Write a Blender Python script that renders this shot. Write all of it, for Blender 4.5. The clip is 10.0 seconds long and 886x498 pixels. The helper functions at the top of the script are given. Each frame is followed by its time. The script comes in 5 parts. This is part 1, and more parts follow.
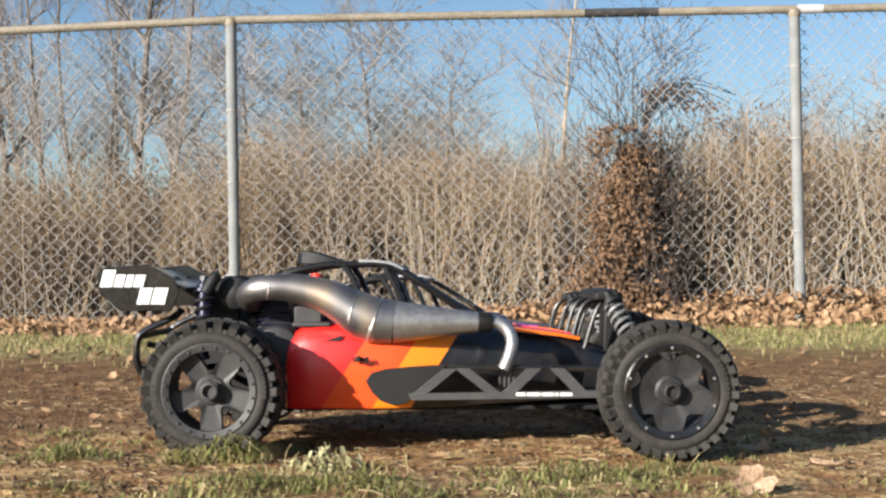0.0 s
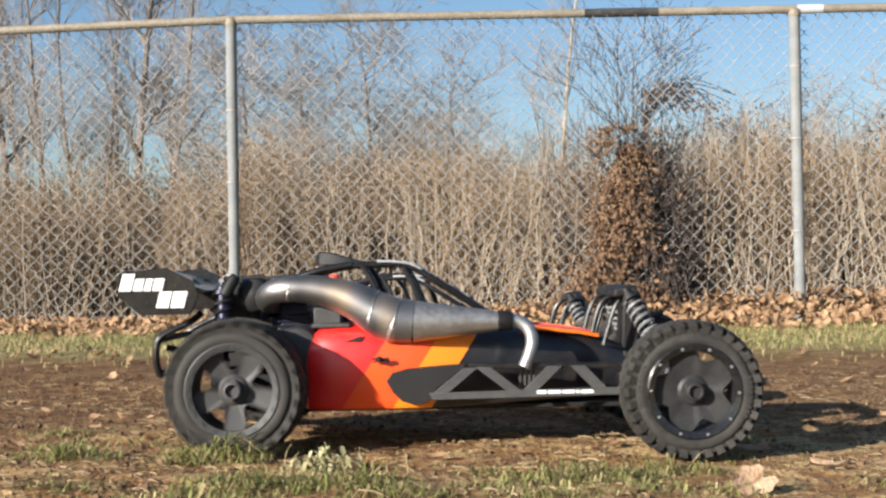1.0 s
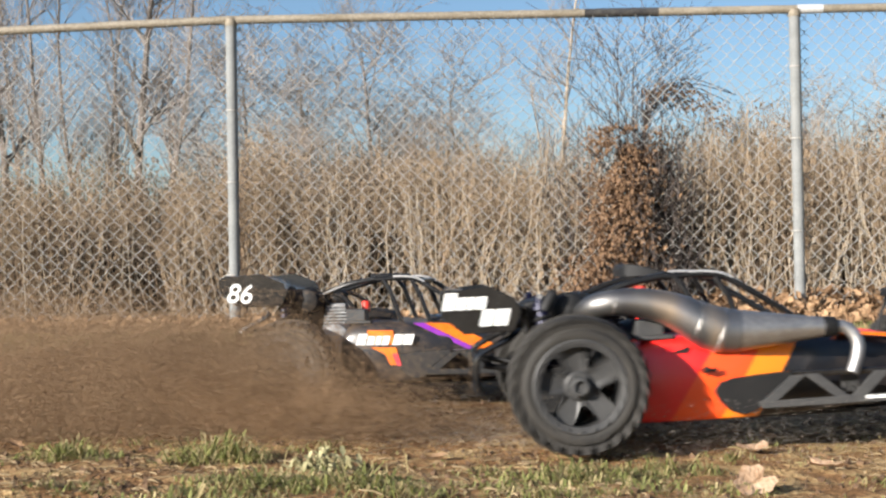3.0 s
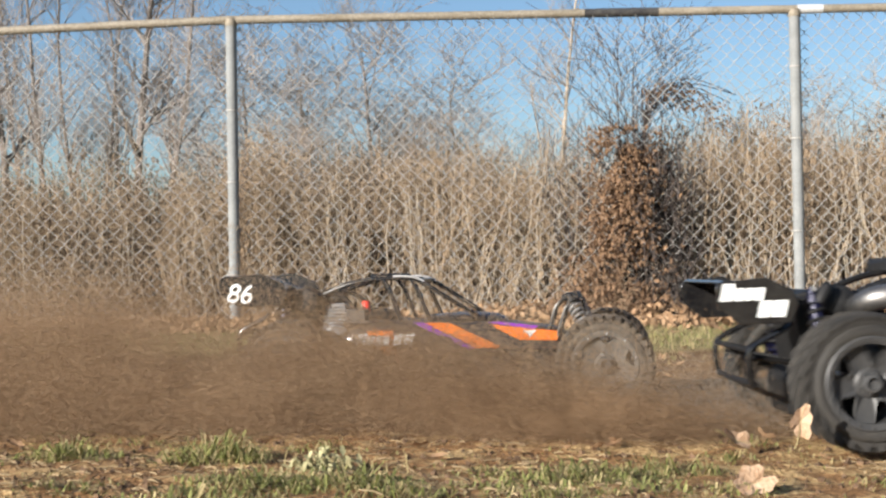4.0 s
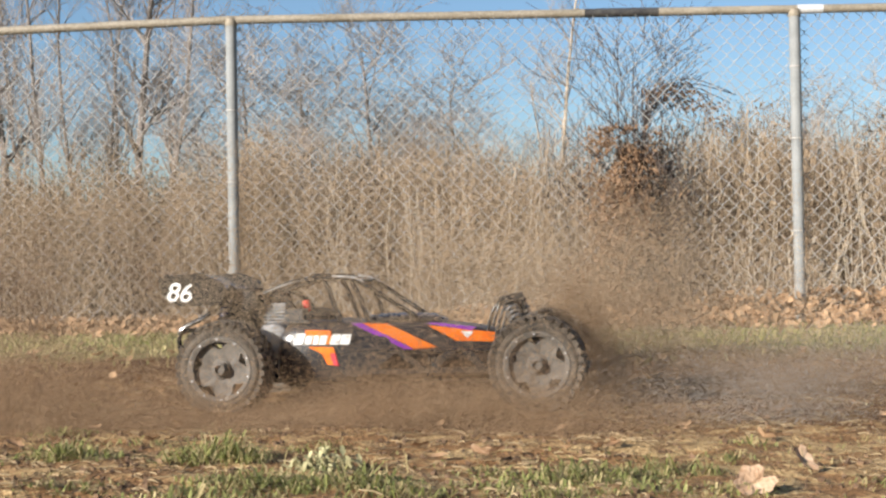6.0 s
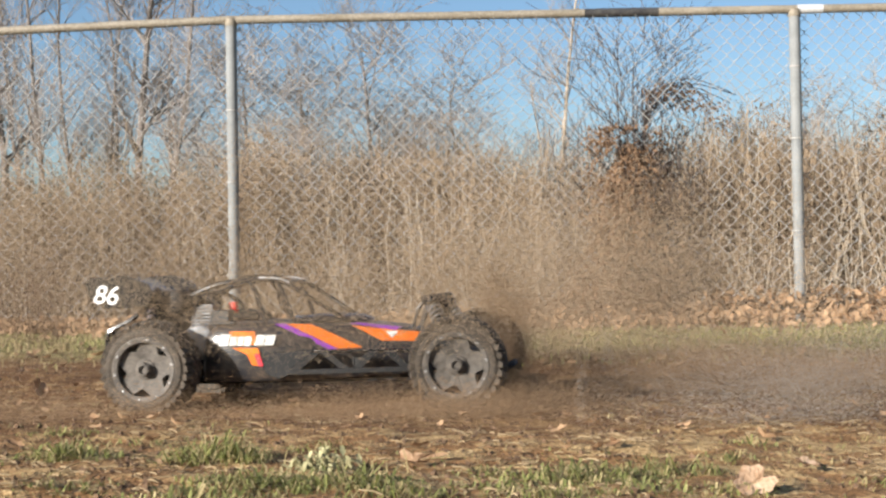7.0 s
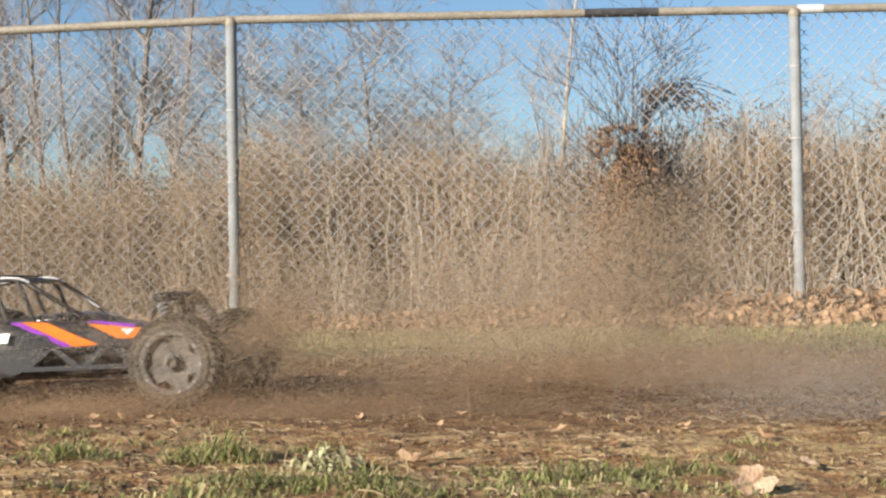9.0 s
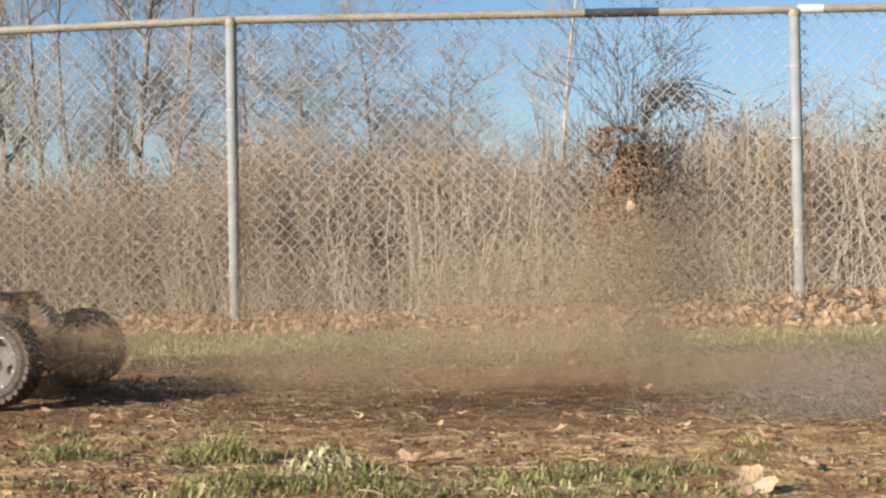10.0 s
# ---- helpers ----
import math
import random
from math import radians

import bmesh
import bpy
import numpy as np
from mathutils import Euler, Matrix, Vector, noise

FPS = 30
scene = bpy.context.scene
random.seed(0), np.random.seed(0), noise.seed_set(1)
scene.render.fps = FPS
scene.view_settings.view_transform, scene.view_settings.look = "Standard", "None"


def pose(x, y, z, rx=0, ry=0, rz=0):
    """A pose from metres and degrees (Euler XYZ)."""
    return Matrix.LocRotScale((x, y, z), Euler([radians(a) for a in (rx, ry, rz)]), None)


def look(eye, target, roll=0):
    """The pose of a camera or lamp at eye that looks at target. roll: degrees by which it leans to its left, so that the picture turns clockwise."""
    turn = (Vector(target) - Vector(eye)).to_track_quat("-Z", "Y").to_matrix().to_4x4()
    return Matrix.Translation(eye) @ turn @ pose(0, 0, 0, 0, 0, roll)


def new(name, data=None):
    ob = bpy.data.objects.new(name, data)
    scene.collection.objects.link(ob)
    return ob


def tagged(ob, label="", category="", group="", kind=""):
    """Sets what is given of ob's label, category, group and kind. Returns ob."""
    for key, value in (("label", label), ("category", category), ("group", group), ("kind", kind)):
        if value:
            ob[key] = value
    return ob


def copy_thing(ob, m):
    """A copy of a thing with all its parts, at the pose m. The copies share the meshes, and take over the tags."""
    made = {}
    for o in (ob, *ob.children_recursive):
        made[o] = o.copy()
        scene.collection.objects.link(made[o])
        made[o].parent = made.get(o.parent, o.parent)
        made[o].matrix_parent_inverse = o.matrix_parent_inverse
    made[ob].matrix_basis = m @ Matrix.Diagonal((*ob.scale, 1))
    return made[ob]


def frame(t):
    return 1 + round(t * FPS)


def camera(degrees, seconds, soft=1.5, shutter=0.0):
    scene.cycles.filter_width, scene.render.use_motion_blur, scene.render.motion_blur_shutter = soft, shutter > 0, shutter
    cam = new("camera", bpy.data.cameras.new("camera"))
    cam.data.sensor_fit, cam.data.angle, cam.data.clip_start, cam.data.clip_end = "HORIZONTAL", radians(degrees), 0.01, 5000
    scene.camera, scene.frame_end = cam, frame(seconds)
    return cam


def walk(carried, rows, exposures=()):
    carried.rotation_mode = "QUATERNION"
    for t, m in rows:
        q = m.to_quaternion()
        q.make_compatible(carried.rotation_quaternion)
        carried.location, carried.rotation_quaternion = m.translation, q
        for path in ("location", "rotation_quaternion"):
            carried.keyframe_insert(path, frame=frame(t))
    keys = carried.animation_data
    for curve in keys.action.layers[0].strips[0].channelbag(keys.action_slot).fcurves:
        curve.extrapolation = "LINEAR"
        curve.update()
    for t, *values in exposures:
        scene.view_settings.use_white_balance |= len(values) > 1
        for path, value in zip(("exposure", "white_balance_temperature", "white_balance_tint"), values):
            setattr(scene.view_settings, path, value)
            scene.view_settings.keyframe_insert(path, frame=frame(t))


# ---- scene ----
# ---- camera ----
cam = camera(36.19, 10.0, soft=2.5, shutter=0.5)
EYE = (0.0, 0.0, 0.223)
AIM = look(EYE, (0.0, 10.0, 0.3855), roll=-0.64)
walk(cam, [(0.0, AIM), (10.0, AIM)])

# ---- sky and sun ----
SUN_WAY = Vector((0.69, 0.655, -0.315)).normalized()
world = bpy.data.worlds.new("sky")
scene.world = world
world.use_nodes = True
wn = world.node_tree.nodes
sky = wn.new("ShaderNodeTexSky")
sky.sky_type, sky.sun_disc = "NISHITA", False
sky.sun_elevation = math.asin(-SUN_WAY.z)
sky.sun_rotation = math.atan2(-SUN_WAY.x, -SUN_WAY.y)
sky.air_density, sky.dust_density, sky.ozone_density = 1.0, 1.0, 3.6
world.node_tree.links.new(sky.outputs[0], wn["Background"].inputs[0])
wn["Background"].inputs[1].default_value = 0.066
sun = new("sun", bpy.data.lights.new("sun", "SUN"))
sun.data.energy, sun.data.angle, sun.data.color = 5.2, radians(0.6), (1.0, 0.945, 0.87)
sun.matrix_world = look((0, 0, 0), SUN_WAY) @ Matrix()
scene.view_settings.exposure = 1.16


# ---- materials ----
def surface(name, c1, c2, scale=40.0, rough=0.6, metal=0.0, bump=0.2, fine=6.0, spread=0.25, coat=0.0, islands=0.0, translucent=0.0, per_object=0.0):
    """Two tones mixed by noise at two scales, with relief; islands varies loose pieces, per_object varies alike objects."""
    m = bpy.data.materials.new(name)
    m.use_nodes = True
    t, b = m.node_tree, m.node_tree.nodes["Principled BSDF"]
    n, ln = t.nodes, t.links
    co = n.new("ShaderNodeTexCoord")
    big, small = n.new("ShaderNodeTexNoise"), n.new("ShaderNodeTexNoise")
    big.inputs["Scale"].default_value, big.inputs["Detail"].default_value = scale, 3.0
    small.inputs["Scale"].default_value, small.inputs["Detail"].default_value = scale * fine, 2.0
    for q in (big, small):
        ln.new(co.outputs["Object"], q.inputs["Vector"])
    add = n.new("ShaderNodeMath")
    add.operation = "ADD"
    ln.new(big.outputs[0], add.inputs[0])
    ln.new(small.outputs[0], add.inputs[1])
    last = add.outputs[0]
    lo, hi = 1.0 - spread, 1.0 + spread
    if islands or per_object:
        src = n.new("ShaderNodeNewGeometry") if islands else n.new("ShaderNodeObjectInfo")
        mul = n.new("ShaderNodeMath")
        mul.operation = "MULTIPLY_ADD"
        ln.new(src.outputs["Random Per Island" if islands else "Random"], mul.inputs[0])
        mul.inputs[1].default_value = islands or per_object
        ln.new(last, mul.inputs[2])
        last = mul.outputs[0]
        hi += islands or per_object
    rng = n.new("ShaderNodeMapRange")
    rng.inputs[1].default_value, rng.inputs[2].default_value = lo, hi
    ln.new(last, rng.inputs[0])
    mix = n.new("ShaderNodeMix")
    mix.data_type = "RGBA"
    ln.new(rng.outputs[0], mix.inputs[0])
    mix.inputs[6].default_value, mix.inputs[7].default_value = (*[0.87 * q for q in c1], 1), (*[0.87 * q for q in c2], 1)
    ln.new(mix.outputs[2], b.inputs["Base Color"])
    b.inputs["Specular IOR Level"].default_value = 0.35
    rr = n.new("ShaderNodeMapRange")
    rr.inputs[3].default_value, rr.inputs[4].default_value = max(0.02, rough - 0.12), min(1, rough + 0.12)
    ln.new(small.outputs[0], rr.inputs[0])
    ln.new(rr.outputs[0], b.inputs["Roughness"])
    b.inputs["Metallic"].default_value = metal
    b.inputs["Coat Weight"].default_value = coat
    b.inputs["Coat Roughness"].default_value = 0.08
    if bump:
        bp = n.new("ShaderNodeBump")
        bp.inputs["Strength"].default_value, bp.inputs["Distance"].default_value = bump, 0.3 / scale
        ln.new(add.outputs[0], bp.inputs["Height"])
        ln.new(bp.outputs[0], b.inputs["Normal"])
    if translucent:
        tr, ms = n.new("ShaderNodeBsdfTranslucent"), n.new("ShaderNodeMixShader")
        ln.new(mix.outputs[2], tr.inputs[0])
        ms.inputs[0].default_value = translucent
        ln.new(b.outputs[0], ms.inputs[1])
        ln.new(tr.outputs[0], ms.inputs[2])
        ln.new(ms.outputs[0], n["Material Output"].inputs[0])
    return m


def striped(name, stops, lean, rough=0.3, dusty=0.3):
    """Glossy paint in slanted bands: stops are (place along x, colour); lean tilts the edges; a film of dust lies over it."""
    m = bpy.data.materials.new(name)
    m.use_nodes = True
    t, b = m.node_tree, m.node_tree.nodes["Principled BSDF"]
    n, ln = t.nodes, t.links
    co, sp = n.new("ShaderNodeTexCoord"), n.new("ShaderNodeSeparateXYZ")
    ln.new(co.outputs["Object"], sp.inputs[0])
    ma = n.new("ShaderNodeMath")
    ma.operation = "MULTIPLY_ADD"
    ln.new(sp.outputs[2], ma.inputs[0])
    ma.inputs[1].default_value = -lean
    ln.new(sp.outputs[0], ma.inputs[2])
    rng = n.new("ShaderNodeMapRange")
    rng.inputs[1].default_value, rng.inputs[2].default_value = -0.5, 0.5
    ln.new(ma.outputs[0], rng.inputs[0])
    ramp = n.new("ShaderNodeValToRGB")
    ramp.color_ramp.interpolation = "CONSTANT"
    e = ramp.color_ramp.elements
    while len(e) < len(stops):
        e.new(0.5)
    for i, (x, c) in enumerate(stops):
        e[i].position, e[i].color = x + 0.5, (*c, 1)
    ln.new(rng.outputs[0], ramp.inputs[0])
    no = n.new("ShaderNodeTexNoise")
    no.inputs["Scale"].default_value, no.inputs["Detail"].default_value = 35, 6
    ln.new(co.outputs["Object"], no.inputs["Vector"])
    r2 = n.new("ShaderNodeMapRange")
    r2.inputs[1].default_value, r2.inputs[2].default_value, r2.inputs[4].default_value = 0.45, 0.8, dusty
    ln.new(no.outputs[0], r2.inputs[0])
    mix = n.new("ShaderNodeMix")
    mix.data_type = "RGBA"
    ln.new(r2.outputs[0], mix.inputs[0])
    ln.new(ramp.outputs[0], mix.inputs[6])
    mix.inputs[7].default_value = (0.16, 0.11, 0.07, 1)
    ln.new(mix.outputs[2], b.inputs["Base Color"])
    r3 = n.new("ShaderNodeMapRange")
    r3.inputs[3].default_value, r3.inputs[4].default_value = rough, rough + 0.3
    ln.new(no.outputs[0], r3.inputs[0])
    ln.new(r3.outputs[0], b.inputs["Roughness"])
    b.inputs["Coat Weight"].default_value = 0.35
    b.inputs["Coat Roughness"].default_value = 0.12
    return m


def heat_stained(name):
    """Bare steel tinted in bands along x by the heat of the exhaust, with fine brushing and dust."""
    m = bpy.data.materials.new(name)
    m.use_nodes = True
    t, b = m.node_tree, m.node_tree.nodes["Principled BSDF"]
    n, ln = t.nodes, t.links
    co, sp = n.new("ShaderNodeTexCoord"), n.new("ShaderNodeSeparateXYZ")
    ln.new(co.outputs["Object"], sp.inputs[0])
    no = n.new("ShaderNodeTexNoise")
    no.inputs["Scale"].default_value, no.inputs["Detail"].default_value = 28, 5
    ln.new(co.outputs["Object"], no.inputs["Vector"])
    ma = n.new("ShaderNodeMath")
    ma.operation = "MULTIPLY_ADD"
    ln.new(no.outputs[0], ma.inputs[0])
    ma.inputs[1].default_value = 0.03
    ln.new(sp.outputs[0], ma.inputs[2])
    rng = n.new("ShaderNodeMapRange")
    rng.inputs[1].default_value, rng.inputs[2].default_value = -0.265, -0.035
    ln.new(ma.outputs[0], rng.inputs[0])
    ramp = n.new("ShaderNodeValToRGB")
    stops = [(0.0, (0.10, 0.10, 0.10)), (0.20, (0.25, 0.24, 0.23)), (0.30, (0.15, 0.145, 0.145)), (0.45, (0.20, 0.185, 0.17)), (0.56, (0.42, 0.33, 0.245)), (0.64, (0.27, 0.25, 0.24)),
             (0.72, (0.16, 0.165, 0.17)), (0.80, (0.36, 0.30, 0.24)), (0.88, (0.20, 0.20, 0.205)), (1.0, (0.30, 0.295, 0.29))]
    e = ramp.color_ramp.elements
    while len(e) < len(stops):
        e.new(0.5)
    for i, (x, c) in enumerate(stops):
        e[i].position, e[i].color = x, (*c, 1)
    ln.new(rng.outputs[0], ramp.inputs[0])
    ln.new(ramp.outputs[0], b.inputs["Base Color"])
    rr = n.new("ShaderNodeMapRange")
    rr.inputs[3].default_value, rr.inputs[4].default_value = 0.36, 0.56
    ln.new(no.outputs[0], rr.inputs[0])
    ln.new(rr.outputs[0], b.inputs["Roughness"])
    b.inputs["Metallic"].default_value = 0.92
    return m


def ground_material():
    """Trodden soil with straw and thin grass, greener towards the fence, bare and dark along the drive track."""
    m = bpy.data.materials.new("trodden_soil_and_grass")
    m.use_nodes = True
    t, b = m.node_tree, m.node_tree.nodes["Principled BSDF"]
    n, ln = t.nodes, t.links
    geo, sp = n.new("ShaderNodeNewGeometry"), n.new("ShaderNodeSeparateXYZ")
    ln.new(geo.outputs["Position"], sp.inputs[0])

    def noise_at(scale, detail=4.0, distort=0.0):
        q = n.new("ShaderNodeTexNoise")
        q.inputs["Scale"].default_value, q.inputs["Detail"].default_value, q.inputs["Distortion"].default_value = scale, detail, distort
        ln.new(geo.outputs["Position"], q.inputs["Vector"])
        return q.outputs[0]

    def ranged(src, a, c, lo=0.0, hi=1.0):
        q = n.new("ShaderNodeMapRange")
        q.interpolation_type = "SMOOTHSTEP"
        for i, val in ((1, a), (2, c), (3, lo), (4, hi)):
            q.inputs[i].default_value = val
        ln.new(src, q.inputs[0])
        return q.outputs[0]

    def calc(op, a, c):
        q = n.new("ShaderNodeMath")
        q.operation = op
        for i, val in enumerate((a, c)):
            if isinstance(val, (int, float)):
                q.inputs[i].default_value = val
            else:
                ln.new(val, q.inputs[i])
        return q.outputs[0]

    def mixed(fac, a, c):
        q = n.new("ShaderNodeMix")
        q.data_type = "RGBA"
        ln.new(fac, q.inputs[0])
        for i, val in ((6, a), (7, c)):
            if isinstance(val, tuple):
                q.inputs[i].default_value = (*val, 1)
            else:
                ln.new(val, q.inputs[i])
        return q.outputs[2]

    fine, mid, wide = noise_at(160, 5), noise_at(22, 5, 0.6), noise_at(3.2, 4, 0.4)
    soil = mixed(ranged(fine, 0.3, 0.7), (0.105, 0.051, 0.021), (0.33, 0.182, 0.080))
    straw = mixed(ranged(fine, 0.35, 0.65), (0.26, 0.158, 0.068), (0.52, 0.365, 0.178))
    grass = mixed(ranged(fine, 0.35, 0.65), (0.11, 0.11, 0.035), (0.36, 0.30, 0.14))
    wob = calc("ADD", sp.outputs[1], calc("MULTIPLY", wide, 0.9))
    track = calc("MULTIPLY", ranged(wob, 2.3, 2.7), ranged(wob, 5.1, 4.4))
    back = ranged(wob, 4.3, 5.0)
    lie = calc("ADD", mid, ranged(calc("ADD", sp.outputs[0], calc("MULTIPLY", calc("SUBTRACT", wide, 0.5), 3.0)), -0.8, 0.7, -0.045, 0.03))
    base = mixed(ranged(lie, 0.42, 0.60), soil, straw)
    dirt = mixed(ranged(mid, 0.4, 0.75), (0.092, 0.046, 0.022), soil)
    base = mixed(calc("MULTIPLY", track, 0.75), base, dirt)
    base = mixed(calc("MULTIPLY", back, ranged(mid, 0.3, 0.5)), base, grass)
    ln.new(base, b.inputs["Base Color"])
    b.inputs["Roughness"].default_value = 0.95
    b.inputs["Specular IOR Level"].default_value = 0.15
    bp = n.new("ShaderNodeBump")
    bp.inputs["Strength"].default_value, bp.inputs["Distance"].default_value = 0.9, 0.012
    ln.new(calc("ADD", mid, calc("MULTIPLY", fine, 0.5)), bp.inputs["Height"])
    ln.new(bp.outputs[0], b.inputs["Normal"])
    return m


M = {
    "ground": ground_material(),
    "rubber": surface("dusty_black_rubber", (0.012, 0.0117, 0.0113), (0.046, 0.041, 0.035), 26, 0.75, bump=0.08, spread=0.4),
    "rim": surface("dark_grey_nylon", (0.032, 0.032, 0.033), (0.048, 0.047, 0.0455), 40, 0.5, bump=0.02),
    "rim_black": surface("matt_black_nylon", (0.018, 0.018, 0.019), (0.030, 0.029, 0.028), 40, 0.5, bump=0.02),
    "rubber_dusty": surface("dust_caked_rubber", (0.035, 0.029, 0.023), (0.115, 0.092, 0.070), 30, 0.9, bump=0.15, spread=0.3),
    "rim_dusty": surface("dust_caked_grey_nylon", (0.065, 0.056, 0.047), (0.145, 0.125, 0.105), 40, 0.7, bump=0.05),
    "gloss": surface("gloss_black_plastic", (0.006, 0.006, 0.007), (0.018, 0.017, 0.016), 30, 0.22, bump=0.03, coat=0.5),
    "matt": surface("matt_black_plastic", (0.005, 0.005, 0.0055), (0.0095, 0.009, 0.0088), 30, 0.62, bump=0.02),
    "guard": surface("grey_moulded_nylon", (0.042, 0.042, 0.043), (0.060, 0.059, 0.057), 30, 0.58, bump=0.02),
    "steel": surface("zinc_plated_steel", (0.36, 0.36, 0.36), (0.52, 0.51, 0.50), 60, 0.48, 0.9, bump=0.03),
    "cage": surface("dark_anodised_tube", (0.010, 0.010, 0.011), (0.022, 0.021, 0.020), 60, 0.32, 0.3, bump=0.02),
    "cage_highlight": surface("pale_tube_highlight", (0.55, 0.53, 0.50), (0.72, 0.70, 0.66), 60, 0.38, 0.6, bump=0.03),
    "pipe": heat_stained("heat_stained_bare_steel"),
    "pipe_bright": surface("brushed_steel", (0.36, 0.345, 0.33), (0.47, 0.455, 0.435), 26, 0.46, 0.9, bump=0.02),
    "weld": surface("scaled_weld_bead", (0.35, 0.33, 0.31), (0.6, 0.58, 0.56), 120, 0.4, 0.9, bump=0.5),
    "blue": surface("dark_blue_anodised", (0.004, 0.004, 0.016), (0.008, 0.009, 0.034), 50, 0.4, 0.3, bump=0.03),
    "white": surface("white_vinyl", (0.72, 0.72, 0.70), (0.86, 0.86, 0.84), 60, 0.45, bump=0.03),
    "red_cap": surface("red_plastic", (0.55, 0.02, 0.012), (0.7, 0.05, 0.03), 60, 0.4, bump=0.03),
    "orange": surface("orange_paint", (0.85, 0.16, 0.015), (0.95, 0.24, 0.02), 40, 0.35, bump=0.02),
    "pink": surface("magenta_red_paint", (0.66, 0.03, 0.05), (0.76, 0.05, 0.08), 40, 0.6, bump=0.02),
    "purple": surface("purple_paint", (0.22, 0.03, 0.38), (0.34, 0.05, 0.5), 40, 0.35, bump=0.02),
    "engine": surface("cast_grey_alloy", (0.16, 0.16, 0.16), (0.3, 0.3, 0.3), 70, 0.5, 0.3, bump=0.3),
    "galv": surface("galvanised_steel_tube", (0.17, 0.178, 0.178), (0.25, 0.258, 0.255), 9, 0.82, 0.0, bump=0.06, fine=14),
    "rail": surface("weathered_galvanised_rail", (0.19, 0.16, 0.115), (0.30, 0.265, 0.21), 7, 0.6, 0.1, bump=0.15, fine=10),
    "rail_dark": surface("near_black_rail", (0.02, 0.02, 0.022), (0.07, 0.065, 0.06), 20, 0.7, 0.1, bump=0.1),
    "rail_new": surface("bright_rail_sleeve", (0.55, 0.56, 0.57), (0.7, 0.7, 0.7), 20, 0.4, 0.3, bump=0.05),
    "wire": surface("galvanised_fence_wire", (0.23, 0.22, 0.205), (0.42, 0.405, 0.38), 20, 0.6, 0.0, bump=0.1, per_object=0.5),
    "bark": surface("grey_brown_bark", (0.10, 0.085, 0.075), (0.24, 0.205, 0.18), 9, 0.9, bump=0.5, fine=8),
    "bark_dark": surface("dark_bark", (0.035, 0.028, 0.026), (0.10, 0.08, 0.07), 14, 0.9, bump=0.5),
    "bark_pale": surface("pale_bark", (0.30, 0.24, 0.18), (0.5, 0.42, 0.33), 9, 0.9, bump=0.4),
    "twig": surface("bare_twigs", (0.13, 0.108, 0.095), (0.32, 0.28, 0.25), 2.0, 0.9, bump=0.0, islands=0.4),
    "reed": surface("dry_reed_stalks", (0.105, 0.066, 0.037), (0.48, 0.36, 0.24), 1.2, 0.85, bump=0.0, islands=1.2, translucent=0.12),
    "brush_leaf": surface("withered_brown_leaves", (0.10, 0.062, 0.036), (0.34, 0.25, 0.16), 2.0, 0.85, bump=0.0, islands=1.0, translucent=0.2),
    "litter": surface("fallen_oak_leaves", (0.17, 0.088, 0.042), (0.52, 0.34, 0.195), 5.0, 0.8, bump=0.1, islands=0.9, translucent=0.15),
    "leaf": surface("dry_tan_leaf", (0.42, 0.25, 0.14), (0.66, 0.47, 0.32), 40, 0.8, bump=0.4, translucent=0.15),
    "grass": surface("green_grass_blades", (0.070, 0.088, 0.020), (0.36, 0.36, 0.12), 6, 0.65, bump=0.0, islands=0.9, translucent=0.25),
    "dry_grass": surface("yellowed_grass_blades", (0.17, 0.14, 0.05), (0.52, 0.42, 0.22), 6, 0.75, bump=0.0, islands=0.9, translucent=0.2),
    "straw": surface("loose_dry_straw", (0.13, 0.088, 0.045), (0.44, 0.33, 0.19), 6, 0.8, bump=0.0, islands=0.9),
    "clod": surface("dark_soil_clods", (0.05, 0.028, 0.016), (0.19, 0.115, 0.065), 60, 0.95, bump=0.4, islands=0.6),
    "dust": surface("flying_soil_flakes", (0.225, 0.140, 0.079), (0.44, 0.305, 0.187), 3, 1.0, bump=0.0, translucent=0.5),
    "haze": surface("drifting_dust_flakes", (0.27, 0.195, 0.122), (0.46, 0.35, 0.24), 2, 1.0, bump=0.0, translucent=0.4),
    "shrub_leaf": surface("dark_withered_leaves", (0.090, 0.050, 0.028), (0.35, 0.215, 0.125), 4.0, 0.85, bump=0.0, islands=0.9, translucent=0.15),
    "jet": surface("flung_brown_soil", (0.14, 0.084, 0.045), (0.40, 0.265, 0.155), 4, 1.0, bump=0.0, translucent=0.45),
    "shade_twig": surface("shade_toned_undergrowth", (0.035, 0.025, 0.017), (0.13, 0.092, 0.062), 2.0, 0.9, bump=0.0, islands=0.5),
    "pale_reed": surface("bleached_reed_stalks", (0.32, 0.26, 0.19), (0.56, 0.47, 0.36), 1.5, 0.85, bump=0.0, islands=0.6, translucent=0.1),
    "spray": surface("dark_flying_soil", (0.062, 0.040, 0.025), (0.20, 0.132, 0.083), 5, 1.0, bump=0.0, translucent=0.2),
    "smoke": surface("pale_exhaust_flecks", (0.25, 0.215, 0.18), (0.40, 0.35, 0.30), 3, 1.0, bump=0.0, translucent=0.4),
}


